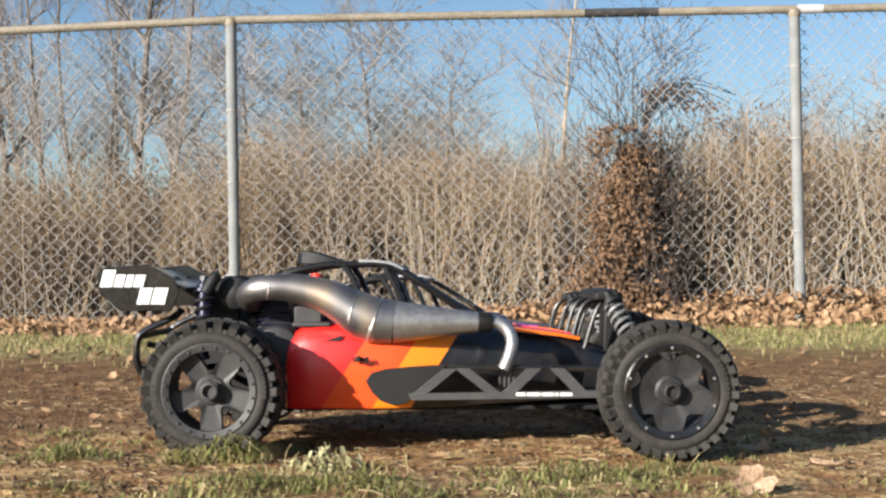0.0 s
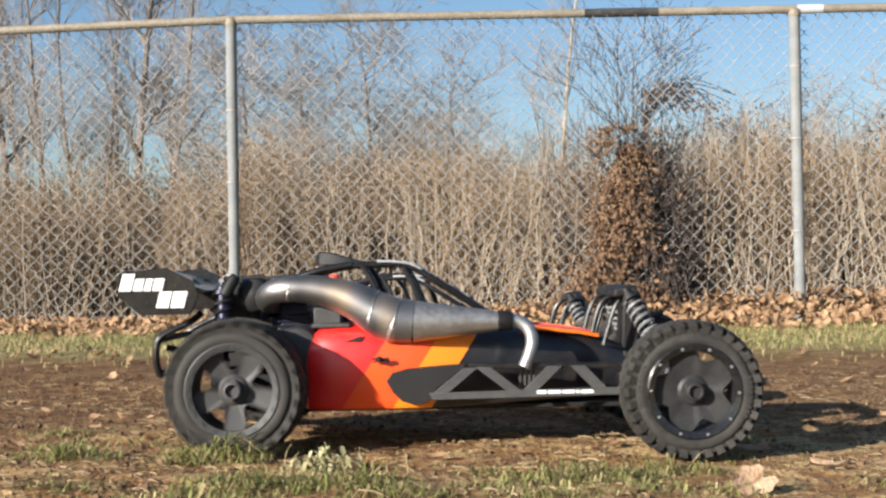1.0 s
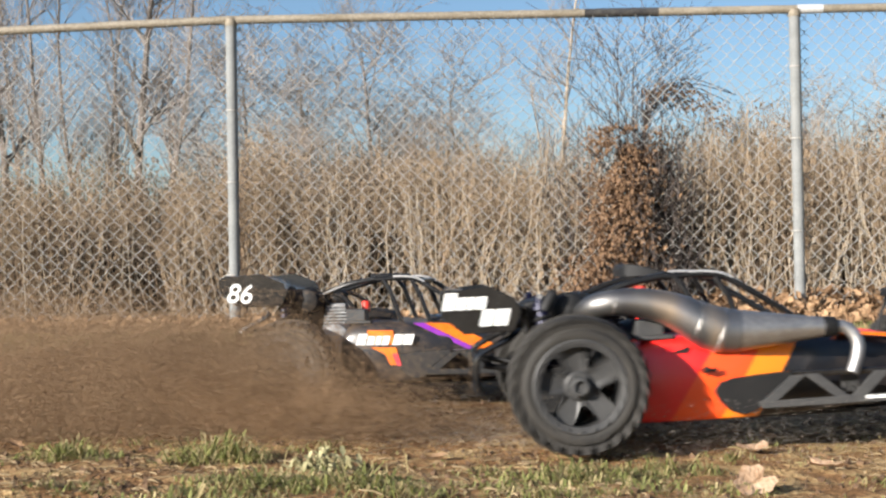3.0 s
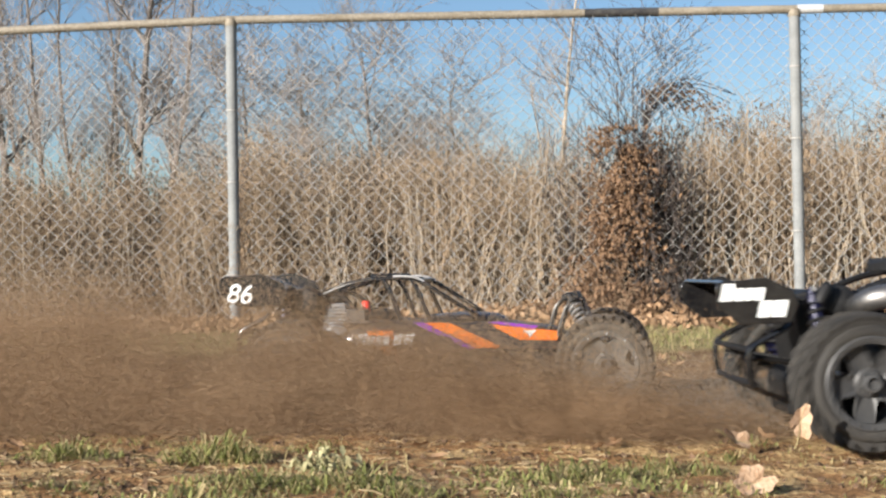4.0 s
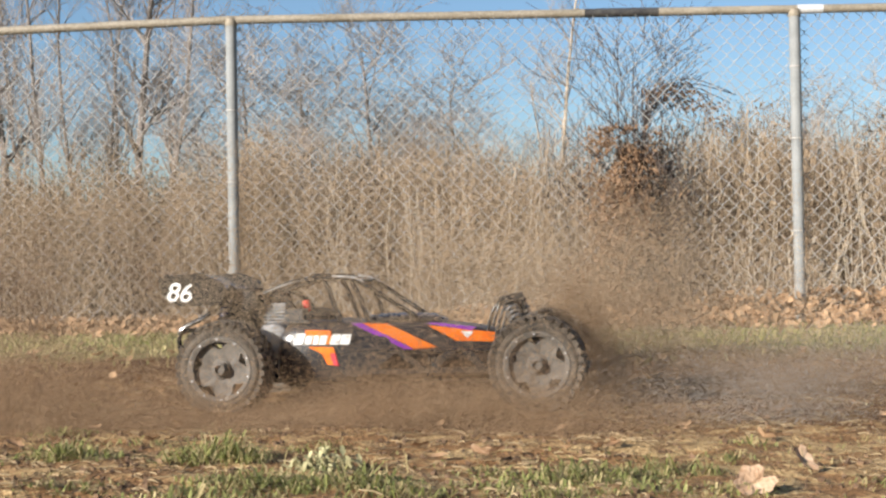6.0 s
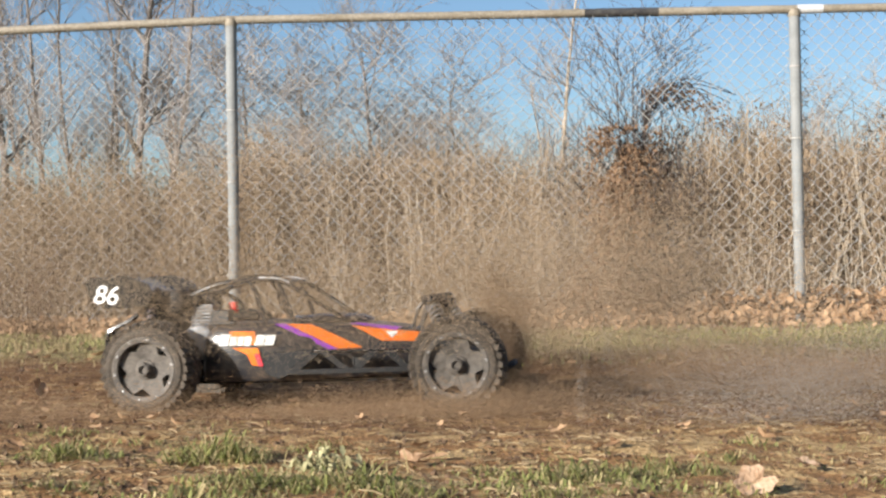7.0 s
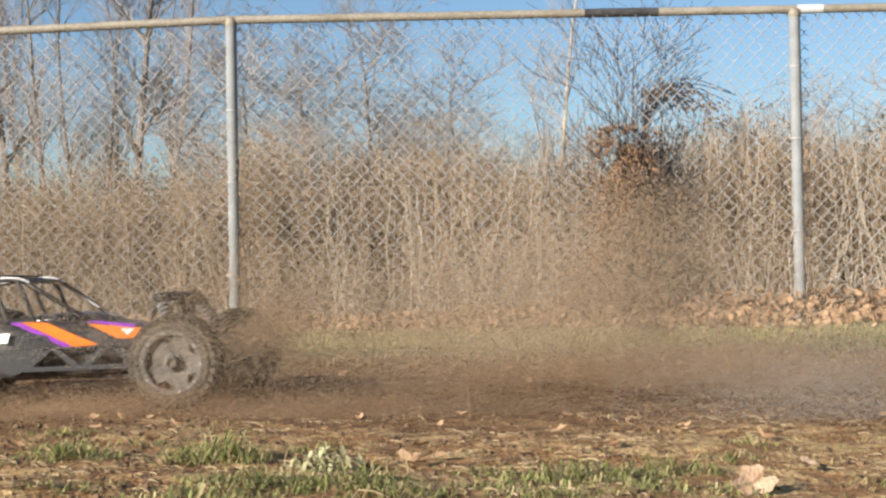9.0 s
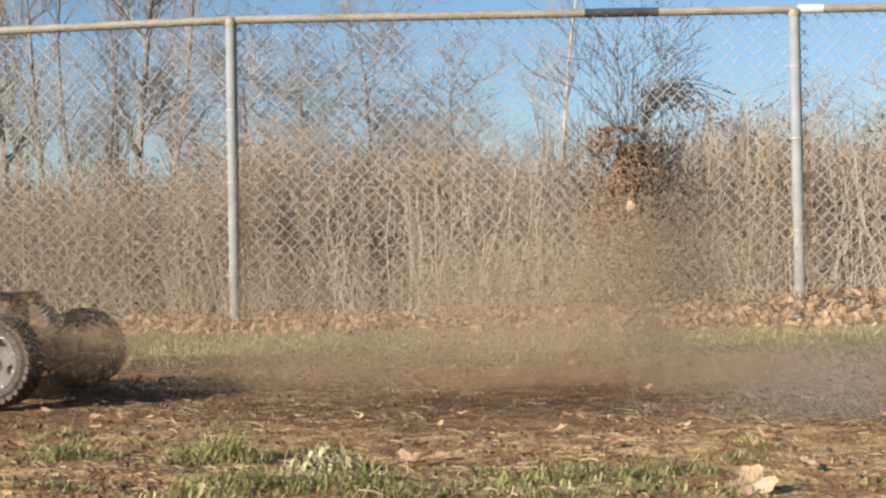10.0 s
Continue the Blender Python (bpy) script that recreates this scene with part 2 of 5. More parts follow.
# ---- mesh helpers ----
class Geo:
    """Gathers vertices and faces for one mesh."""

    def __init__(self):
        self.v, self.f = [], []

    def add(self, verts, faces):
        k = len(self.v)
        self.v += [tuple(p) for p in verts]
        self.f += [tuple(i + k for i in q) for q in faces]
        return self

    def tube(self, pts, radii, n=8, caps=True):
        pts = [Vector(p) for p in pts]
        if isinstance(radii, (int, float)):
            radii = [radii] * len(pts)
        verts, faces, up = [], [], None
        for i, p in enumerate(pts):
            d = (pts[min(i + 1, len(pts) - 1)] - pts[max(i - 1, 0)]).normalized()
            if up is None:
                up = d.orthogonal().normalized()
            up = (up - d * up.dot(d))
            up = up.normalized() if up.length > 1e-6 else d.orthogonal().normalized()
            side = d.cross(up)
            for j in range(n):
                a = 2 * math.pi * j / n
                verts.append(p + (up * math.cos(a) + side * math.sin(a)) * radii[i])
        for i in range(len(pts) - 1):
            for j in range(n):
                a, b = i * n + j, i * n + (j + 1) % n
                faces.append((a, b, b + n, a + n))
        if caps:
            faces.append(tuple(reversed(range(n))))
            faces.append(tuple(range((len(pts) - 1) * n, len(pts) * n)))
        return self.add(verts, faces)

    def prism(self, poly, y0, y1):
        """A polygon in x and z, from y0 to y1."""
        n = len(poly)
        verts = [(x, y0, z) for x, z in poly] + [(x, y1, z) for x, z in poly]
        faces = [tuple(range(n)), tuple(reversed(range(n, 2 * n)))]
        faces += [(i, i + n, (i + 1) % n + n, (i + 1) % n) for i in range(n)]
        return self.add(verts, faces)

    def box(self, c, s, m=None):
        m = m or Matrix()
        verts = [Vector(c) + m.to_3x3() @ Vector((x * s[0] / 2, y * s[1] / 2, z * s[2] / 2)) for x in (-1, 1) for y in (-1, 1) for z in (-1, 1)]
        return self.add(verts, [(0, 1, 3, 2), (4, 6, 7, 5), (0, 4, 5, 1), (2, 3, 7, 6), (0, 2, 6, 4), (1, 5, 7, 3)])

    def lathe(self, prof, n=32, c=(0, 0, 0), closed=False):
        """A profile of (radius, y) turned round the y axis."""
        k = len(prof)
        verts = [(c[0] + r * math.cos(2 * math.pi * j / n), c[1] + y, c[2] + r * math.sin(2 * math.pi * j / n)) for j in range(n) for r, y in prof]
        faces = []
        for j in range(n):
            for i in range(k if closed else k - 1):
                a, b = j * k + i, j * k + (i + 1) % k
                d = ((j + 1) % n) * k
                faces.append((a, b, d + (i + 1) % k, d + i))
        return self.add(verts, faces)

    def loft(self, rings):
        n = len(rings[0])
        verts = [p for r in rings for p in r]
        faces = [(i * n + j, i * n + (j + 1) % n, (i + 1) * n + (j + 1) % n, (i + 1) * n + j) for i in range(len(rings) - 1) for j in range(n)]
        faces += [tuple(reversed(range(n))), tuple(range((len(rings) - 1) * n, len(rings) * n))]
        return self.add(verts, faces)

    def mesh(self, name, material, smooth=35):
        me = bpy.data.meshes.new(name)
        me.from_pydata(self.v, [], self.f)
        me.materials.append(material)
        if smooth:
            me.shade_smooth()
            me.set_sharp_from_angle(angle=radians(smooth))
        me.update()
        return me


def normals_out(me):
    bm = bmesh.new()
    bm.from_mesh(me)
    bmesh.ops.recalc_face_normals(bm, faces=bm.faces)
    bm.to_mesh(me)
    bm.free()


def part(name, geo, material, parent=None, label="", bevel=0.0, smooth=35):
    me = geo.mesh(name, material, smooth)
    if len(me.polygons) < 20000 and smooth:
        normals_out(me)
        me.set_sharp_from_angle(angle=radians(smooth))
    ob = new(name, me)
    if parent:
        ob.parent = parent
    if bevel:
        bv = ob.modifiers.new("edge", "BEVEL")
        bv.width, bv.segments, bv.limit_method, bv.angle_limit = bevel, 2, "ANGLE", radians(40)
    return tagged(ob, label)


def stuff(name, geo, material, label, category, smooth=0):
    ob = new(name, geo.mesh(name, material, smooth))
    return tagged(ob, label, category, kind="stuff")


def bend(pts, steps=6):
    """A smooth line through the points."""
    p = [Vector(q) for q in pts]
    out = []
    for i in range(len(p) - 1):
        a, b, c, d = p[max(i - 1, 0)], p[i], p[i + 1], p[min(i + 2, len(p) - 1)]
        for k in range(steps):
            t = k / steps
            out.append(0.5 * ((2 * b) + (c - a) * t + (2 * a - 5 * b + 4 * c - d) * t * t + (3 * b - a - 3 * c + d) * t ** 3))
    return out + [p[-1]]


# ---- ground ----
def ground_height(x, y):
    """Level under the track, falling a little towards the fence, with a lean to the east."""
    base = np.interp(y, [0.0, 1.2, 1.95, 2.45, 3.2, 6.6, 12.0, 60.0], [-0.012, -0.012, -0.0135, -0.028, -0.03, -0.042, -0.05, 0.0])
    lean = -0.0145 * max(-1.2, min(1.2, x)) * float(np.interp(y, [0, 2.0, 2.4, 5], [1, 1, 0.1, 0]))
    lump = 0.0
    if y < 14 and abs(x) < 8:
        lump = 0.007 * noise.noise((x * 4, y * 4, 0)) + 0.004 * noise.noise((x * 14, y * 14, 3)) + 0.0022 * noise.noise((x * 42, y * 42, 7))
    return base + lean + lump


def make_ground():
    def steps(dense_to, step, far):
        out, s = [0.0], step
        while out[-1] < far:
            if out[-1] > dense_to:
                s *= 1.22
            out.append(out[-1] + s)
        return out
    right = steps(1.35, 0.011, 700)
    xs = [-q for q in reversed(right[1:])] + right
    front = steps(2.3, 0.012, 900)
    ys = [1.05 - q for q in reversed(steps(0.02, 0.02, 60)[1:])] + [1.05 + q for q in front]
    nx = len(xs)
    verts = [(x, y, ground_height(x, y)) for y in ys for x in xs]
    faces = [(j * nx + i, j * nx + i + 1, (j + 1) * nx + i + 1, (j + 1) * nx + i) for j in range(len(ys) - 1) for i in range(nx - 1)]
    ob = new("ground", Geo().add(verts, faces).mesh("ground", M["ground"], 180))
    return tagged(ob, "trodden brown soil with straw and thin grass", "ground", kind="structure")


ground = make_ground()


# ---- fence ----
FENCE_Y = 6.58
POSTS = [(-3.79, 1.40), (-1.020, 1.471), (1.722, 1.487), (4.45, 1.53)]


def rail_height(x):
    return float(np.interp(x, [-3.79, -2.2, -1.035, 1.714, 2.15, 4.45], [1.350, 1.413, 1.456, 1.478, 1.482, 1.506]))


def make_fence():
    fence = tagged(new("chain_link_fence"), "galvanised chain-link fence with steel posts and top rail", "fence")
    for x, top in POSTS:
        foot = ground_height(x, FENCE_Y) - 0.12
        g = Geo().tube([(x + 0.010, FENCE_Y, foot), (x, FENCE_Y, top - 0.02)], 0.027, 16)
        p = part("post", g, M["galv"], fence, "upright galvanised steel post")
        cap = Geo().tube([(x, FENCE_Y, top - 0.045), (x, FENCE_Y, top - 0.012), (x, FENCE_Y, top + 0.004)], [0.031, 0.031, 0.012], 16)
        part("post_cap", cap, M["rail"], p)
        for z in (0.3, 0.75, 1.1):
            tie = Geo().lathe([(0.0285, -0.003), (0.031, -0.003), (0.031, 0.003), (0.0285, 0.003)], 16, closed=True)
            tie.v = [(x + a, FENCE_Y + c, z + b + 0.1 * math.sin(x)) for a, b, c in tie.v]
            part("wire_tie", tie, M["wire"], p)
    xs = np.linspace(-3.79, 4.45, 46)
    rail = [(x, FENCE_Y, rail_height(x)) for x in xs]
    part("top_rail", Geo().tube(rail, 0.0205, 14), M["rail"], fence, "weathered tan-grey steel top rail")
    part("dark_rail_band", Geo().tube([(x, FENCE_Y, rail_height(x)) for x in np.linspace(0.70, 1.06, 5)], [0.0212, 0.0217, 0.022, 0.0217, 0.0212], 14), M["rail_dark"], fence, "near-black stretch of rail")
    part("rail_sleeve", Geo().tube([(x, FENCE_Y, rail_height(x)) for x in (1.735, 1.86)], 0.0225, 14), M["rail_new"], fence, "bright rail sleeve beside post")
    # Interlocked zigzag wires, each one a piece
    pitch, rise, r = 0.0345, 0.0350, 0.0018
    rows = 43
    pts = []
    for k in range(rows + 1):
        side = 0.5 if k % 2 else -0.5
        z = -rise * k
        pts += [(side * (pitch + 0.003), 0.002 * (1 if k % 2 else -1), z + 0.0022), (side * (pitch + 0.003), -0.002 * (1 if k % 2 else -1), z - 0.0022)]
    wire = Geo().tube(pts, r, 5).mesh("wire", M["wire"], 60)
    rnd_wire = random.Random(3)
    i = 0
    x = -3.0
    while x < 3.1:
        ob = new("wire", wire)
        ob.parent = fence
        ob.matrix_local = pose(x, FENCE_Y + 0.031, rail_height(x) - 0.004 - (rise if i % 2 else 0), 0, 0.10 * math.sin(x * 2.1) + rnd_wire.uniform(-0.08, 0.08), 0)
        x += pitch
        i += 1
    barbs = Geo()
    x = -3.0 + pitch / 2
    while x < 3.1:
        z = rail_height(x)
        barbs.tube([(x - 0.003, FENCE_Y - 0.020, z - 0.016), (x, FENCE_Y, z - 0.026), (x + 0.004, FENCE_Y + 0.025, z - 0.040)], 0.0022, 5)
        x += 2 * pitch
    tagged(part("wire_ends", barbs, M["wire"], fence), kind="stuff")
    return fence


make_fence()


# ---- toy buggies ----
WHEEL_R = 0.0845
AXLE_R, AXLE_F = -0.286, 0.286


def make_wheel(width, beadlock, side, dusty=False):
    """A wheel on its axle line, y towards the outer face (side -1 faces the viewer). The rim carries tyre, nut and ring."""
    o = side * width / 2
    rim = Geo()
    rim.lathe([(0.0540, o), (0.0560, o - side * 0.002), (0.0570, o - side * width * 0.95), (0.052, o - side * width * 0.95), (0.0500, o - side * 0.016), (0.0505, o)], 56, closed=True)
    face = o - side * (0.006 if beadlock else 0.008)
    valley, keep, power = (0.0370, 0.55, 1.0) if beadlock else (0.0255, 0.62, 1.7)
    outer = []
    n = 120
    for j in range(n):
        k = 0.5 + 0.5 * math.cos(5 * 2 * math.pi * j / n)
        outer.append(valley + (0.0512 - valley) * (k / keep) ** power if k < keep else 0.0512)
    ring = lambda y, s: [(outer[j] * s * math.sin(2 * math.pi * j / n), y, outer[j] * s * math.cos(2 * math.pi * j / n)) for j in range(n)]
    hub = lambda y, r: [(r * math.sin(2 * math.pi * j / n), y, r * math.cos(2 * math.pi * j / n)) for j in range(n)]
    rim.loft([hub(face - side * 0.012, 0.012), ring(face - side * 0.014, 1.0), ring(face - side * 0.0012, 1.0), ring(face, 0.975), hub(face - side * 0.004, 0.0195), hub(face - side * 0.001, 0.0155)])
    rim.lathe([(0.0, face - side * 0.03), (0.012, face - side * 0.03), (0.012, face - side * (width - 0.02)), (0.0, face - side * (width - 0.02))], 20)
    hubs = M["rim_dusty" if dusty else ("rim_black" if beadlock else "rim")]
    wheel = part("wheel", rim, hubs, label="dusty grey five-spoke plastic wheel" if dusty else "dark grey five-spoke plastic wheel")
    rubber = M["rubber_dusty" if dusty else "rubber"]
    tyre = Geo()
    h = width / 2
    prof = [(0.0550, h - 0.002), (0.0572, h + 0.002), (0.0610, h + 0.0045), (0.0665, h + 0.0058), (0.0708, h + 0.0042), (0.0738, h), (0.0755, h - 0.008), (0.0762, 0), (0.0755, -h + 0.008), (0.0738, -h), (0.0708, -h - 0.0042), (0.0665, -h - 0.0058), (0.0610, -h - 0.0045), (0.0572, -h - 0.002), (0.0550, -h + 0.002)]
    tyre.lathe(prof, 64)
    tread = Geo()
    count = 32 if beadlock else 26
    long = 0.0095 if beadlock else 0.0105
    for off, shift in ((-0.88, 0.0), (-0.44, 0.5), (0.0, 0.0), (0.44, 0.5), (0.88, 0.0)):
        for j in range(count):
            edge = abs(off) > 0.8
            m = Matrix.Rotation(2 * math.pi * (j + shift) / count, 4, "Y")
            tilt = Matrix.Rotation(-off * 0.42, 4, "X")
            tread.box(m @ Vector((0, off * h, (0.0785 if beadlock else 0.0798) if edge else 0.0808)), (long, 0.015 if edge else 0.012, 0.0135), m @ tilt)
    for j in range(count):
        m = Matrix.Rotation(2 * math.pi * (j + 0.5) / count, 4, "Y")
        for sgn in (-1, 1):
            tread.box(m @ Vector((0, sgn * (h - 0.0016), 0.0748)), (long * 0.55, 0.006, 0.0065), m)
    tyre_ob = part("tyre", tyre, rubber, wheel, "black rubber tyre with dusty sidewall")
    tagged(part("tread", tread, rubber, wheel, "square rubber tread knobs"), kind="stuff")
    mark = Geo()
    for a0 in (0.35, 3.49):
        for k in range(9):
            m = Matrix.Rotation(a0 + 0.088 * k, 4, "Y")
            mark.box(m @ Vector((0, side * (h + 0.0052), 0.0680)), (0.0042, 0.0016, 0.0060), m)
    tagged(part("moulded_mark", mark, rubber, tyre_ob), kind="stuff")
    nut = Geo()
    hexa = [(0.0140 * math.cos(k * math.pi / 3 + 0.3), 0.0140 * math.sin(k * math.pi / 3 + 0.3)) for k in range(6)]
    nut.prism(hexa, face - side * 0.002, face + side * 0.008)
    nut.lathe([(0.0110, face + side * 0.006), (0.0110, face + side * 0.013), (0.0078, face + side * 0.014), (0.006, face + side * 0.003), (0.0, face + side * 0.003)], 24)
    part("hub_nut", nut, hubs if dusty or beadlock else M["guard"], wheel, bevel=0.0006)
    bead = Geo().lathe([(0.0495, o), (0.0500, o + side * 0.0035), (0.0575, o + side * 0.0055), (0.0598, o + side * 0.004), (0.0592, o)], 60, closed=True)
    part("bead_ring", bead, M["gloss"] if beadlock and not dusty else hubs, wheel, "gloss black bead ring" if beadlock and not dusty else "")
    bolts = 10 if beadlock else 20
    one = Geo().lathe([(0.0, side * 0.0018), (0.0016, side * 0.0016), (0.002, 0), (0.002, -side * 0.001)], 8).mesh("bolt", M["steel" if beadlock else "rim"], 40)
    for k in range(bolts):
        a = 2 * math.pi * (k + 0.5) / bolts
        b = new("bolt", one)
        b.parent = wheel
        b.location = (0.0545 * math.cos(a), o + side * 0.0052, 0.0545 * math.sin(a))
    return wheel


def coil(g, a, b, r, turns, wire):
    a, b = Vector(a), Vector(b)
    d = (b - a).normalized()
    u = d.orthogonal().normalized()
    w = d.cross(u)
    pts = [a + (b - a) * k / (turns * 10) + (u * math.cos(k * math.pi / 5) + w * math.sin(k * math.pi / 5)) * r for k in range(turns * 10 + 1)]
    g.tube(pts, wire, 6)


def shock(root, top, foot, bright):
    a, b = Vector(top), Vector(foot)
    body = Geo().tube([a, a.lerp(b, 0.08), a.lerp(b, 0.1), a.lerp(b, 0.55), a.lerp(b, 0.56), a.lerp(b, 0.93), b], [0.006, 0.006, 0.0095, 0.0095, 0.004, 0.004, 0.006], 14)
    body.tube([a.lerp(b, 0.16), a.lerp(b, 0.20)], 0.0145, 16)
    body.tube([a.lerp(b, 0.84), a.lerp(b, 0.88)], 0.0145, 16)
    s = part("shock_absorber", body, M["matt" if bright else "blue"], root, "coil-over shock absorber")
    g = Geo()
    coil(g, a.lerp(b, 0.2), a.lerp(b, 0.85), 0.0120, 6, 0.0024)
    part("spring", g, M["engine" if bright else "matt"], s)


def shell_ring(x, w, zb, zt, flat=0.55, up=0.026):
    """Cross-section of the body at x: flat sides, rounded shoulders."""
    return [(x, -w * 0.97, zb), (x, -w, zb + 0.012), (x, -w, zt - up), (x, -w + 0.006, zt - up * 0.45), (x, -w + 0.018, zt - 0.003), (x, -w * flat, zt),
            (x, w * flat, zt), (x, w - 0.018, zt - 0.003), (x, w - 0.006, zt - up * 0.45), (x, w, zt - up), (x, w, zb + 0.012), (x, w * 0.97, zb)]


def letter_blocks(root, x0, z0, widths, height, y, slant, name, gap=0.0035, drop=()):
    """Slanted white shapes in a row that stand in for a printed mark."""
    x = x0
    for i, w in enumerate(widths):
        h = height * (drop[i] if i < len(drop) else 1.0)
        s = slant * h
        poly = [(x, z0), (x + w, z0), (x + w + s, z0 + h), (x + s, z0 + h)]
        part(name, Geo().prism(poly, y, y + 0.0012), M["white"], root)
        x += w + gap


def make_buggy(kind):
    """kind 'flame': red and orange pods with a big tuned pipe; 'night': black shell with orange slashes."""
    flame = kind == "flame"
    label = "radio-controlled buggy, red, orange and black, with steel exhaust pipe" if flame else "radio-controlled buggy, black with orange and purple slashes"
    root = tagged(new("toy_buggy"), label, "toy car", "racing toy buggies")
    black = (0.010, 0.010, 0.012)
    if flame:
        paint = striped("red_to_amber_paint", [(-0.5, (0.72, 0.014, 0.012)), (-0.192, (0.82, 0.075, 0.010)), (-0.126, (0.90, 0.24, 0.010)), (-0.077, black)], 0.65, 0.24, 0.14)
    else:
        paint = striped("black_shell_paint", [(-0.5, black), (0.3, (0.012, 0.011, 0.012))], 0.65, 0.3, 0.45)
    # shell
    g = Geo()
    g.loft([shell_ring(-0.206, 0.138, 0.056, 0.125), shell_ring(-0.200, 0.146, 0.053, 0.150), shell_ring(-0.180, 0.150, 0.053, 0.163), shell_ring(-0.150, 0.151, 0.053, 0.166),
            shell_ring(-0.10, 0.150, 0.053, 0.163), shell_ring(-0.05, 0.142, 0.053, 0.160), shell_ring(0.0, 0.126, 0.054, 0.158), shell_ring(0.05, 0.108, 0.055, 0.158),
            shell_ring(0.10, 0.092, 0.057, 0.156), shell_ring(0.16, 0.074, 0.058, 0.149), shell_ring(0.190, 0.065, 0.06, 0.143), shell_ring(0.214, 0.058, 0.06, 0.132), shell_ring(0.232, 0.052, 0.066, 0.121)])
    body = part("body_shell", g, paint, root, "glossy red to amber body shell" if flame else "glossy black body shell", bevel=0.002)
    # chassis plate and pod vents
    part("chassis_plate", Geo().prism([(-0.33, 0.050), (-0.31, 0.044), (0.28, 0.046), (0.33, 0.060), (0.325, 0.065), (0.27, 0.052)], -0.075, 0.075), M["matt"], root, bevel=0.001)
    for s in (-1, 1):
        if flame:
            part("pod_vent", Geo().prism([(-0.152, 0.142), (-0.128, 0.150), (-0.131, 0.142)], s * 0.1515, s * 0.148), M["matt"], body)
        # lower guard: dark backing, grey truss in front
        y0 = s * 0.152
        back = [(-0.098, 0.090), (-0.090, 0.101), (-0.07, 0.106), (-0.015, 0.110), (0.008, 0.1105), (-0.030, 0.080), (-0.043, 0.062), (-0.06, 0.058), (-0.078, 0.064), (-0.09, 0.076)]
        part("side_plate", Geo().prism(back, y0 - s * 0.014, y0 - s * 0.0005), M["matt"], root, "black lower side plate", bevel=0.001)
        part("side_sill", Geo().prism([(0.0, 0.1035), (0.0, 0.1115), (0.205, 0.1105), (0.214, 0.100), (0.205, 0.1025)], y0 - s * 0.016, y0 - s * 0.0035), M["gloss"], root, bevel=0.002)
        for k in range(4):
            part("battery_fin", Geo().box((0.078 + 0.006 * k, y0 - s * 0.030, 0.090), (0.003, 0.01, 0.022)), M["guard"], root)
        t = Geo()
        t.prism([(-0.042, 0.074), (-0.038, 0.065), (0.214, 0.069), (0.218, 0.079)], y0 - s * 0.003, y0 + s * 0.003)
        guard = part("side_guard", t, M["guard" if flame else "matt"], root, "grey truss side guard" if flame else "", bevel=0.0006)
        for a, b in (((-0.028, 0.073), (0.012, 0.106)), ((0.028, 0.107), (0.070, 0.074)), ((0.088, 0.074), (0.122, 0.107)), ((0.152, 0.107), (0.184, 0.074))):
            w = 0.0098
            brace = Geo().prism([(a[0] - w, a[1]), (a[0] + w, a[1]), (b[0] + w, b[1]), (b[0] - w, b[1])], y0 - s * 0.0028, y0 + s * 0.0022)
            part("brace", brace, M["guard" if flame else "matt"], guard, bevel=0.0006)
        if flame and s < 0:
            letter_blocks(guard, 0.098, 0.0715, [0.012, 0.017, 0.016, 0.004, 0.016], 0.0042, y0 - 0.0042, 0.0, "print_bar", 0.002)
            part("body_clip", Geo().tube(bend([(-0.116, -0.157, 0.119), (-0.107, -0.158, 0.121), (-0.100, -0.158, 0.119), (-0.095, -0.158, 0.1205), (-0.0945, -0.158, 0.116), (-0.100, -0.158, 0.1175), (-0.114, -0.158, 0.116)]), 0.0013, 6), M["matt"], body)
            post = Geo().lathe([(0.0, -0.010), (0.003, -0.0095), (0.004, -0.007), (0.004, 0.006)], 12, (-0.107, -0.155, 0.119))
            part("clip_post", post, M["matt"], body)
    # nose stripes
    if flame:
        for s in (-1, 1):
            for name, mat, k0, k1 in (("nose_stripe", "orange", 0.80, 0.985), ("nose_pinstripe", "pink", 0.42, 0.74)):
                g = Geo()
                for xa, xb, wa, wb, za, zb in ((0.085, 0.10, 0.097, 0.092, 0.1575, 0.1565), (0.10, 0.16, 0.092, 0.074, 0.1565, 0.1495), (0.16, 0.190, 0.074, 0.065, 0.1495, 0.1435)):
                    v = [(xa, s * wa * k0, za + 0.0008), (xb, s * wb * k0, zb + 0.0008), (xb, s * wb * k1, zb - 0.001 + 0.0008), (xa, s * wa * k1, za - 0.001 + 0.0008)]
                    g.add(v + [(x, y, z - 0.004) for x, y, z in v], [(0, 1, 2, 3), (7, 6, 5, 4), (0, 4, 5, 1), (1, 5, 6, 2), (2, 6, 7, 3), (3, 7, 4, 0)])
                part(name, g, M[mat], body)
    else:
        def slab(name, mat, pts):
            """A thin painted patch laid on the shell's flank; pts are x, z and the flank's half width there."""
            v = [(x, -w - 0.0012, z) for x, z, w in pts]
            k = len(v)
            faces = [tuple(range(k)), tuple(reversed(range(k, 2 * k)))] + [(i, i + k, (i + 1) % k + k, (i + 1) % k) for i in range(k)]
            part(name, Geo().add(v + [(x, y + 0.006, z) for x, y, z in v], faces), M[mat], body)
        slab("slash_edge", "purple", [(-0.066, 0.160, 0.142), (-0.046, 0.160, 0.138), (0.046, 0.110, 0.1125), (0.030, 0.110, 0.116)])
        slab("slash", "orange", [(-0.045, 0.160, 0.1375), (0.000, 0.158, 0.127), (0.090, 0.112, 0.097), (0.048, 0.110, 0.112)])
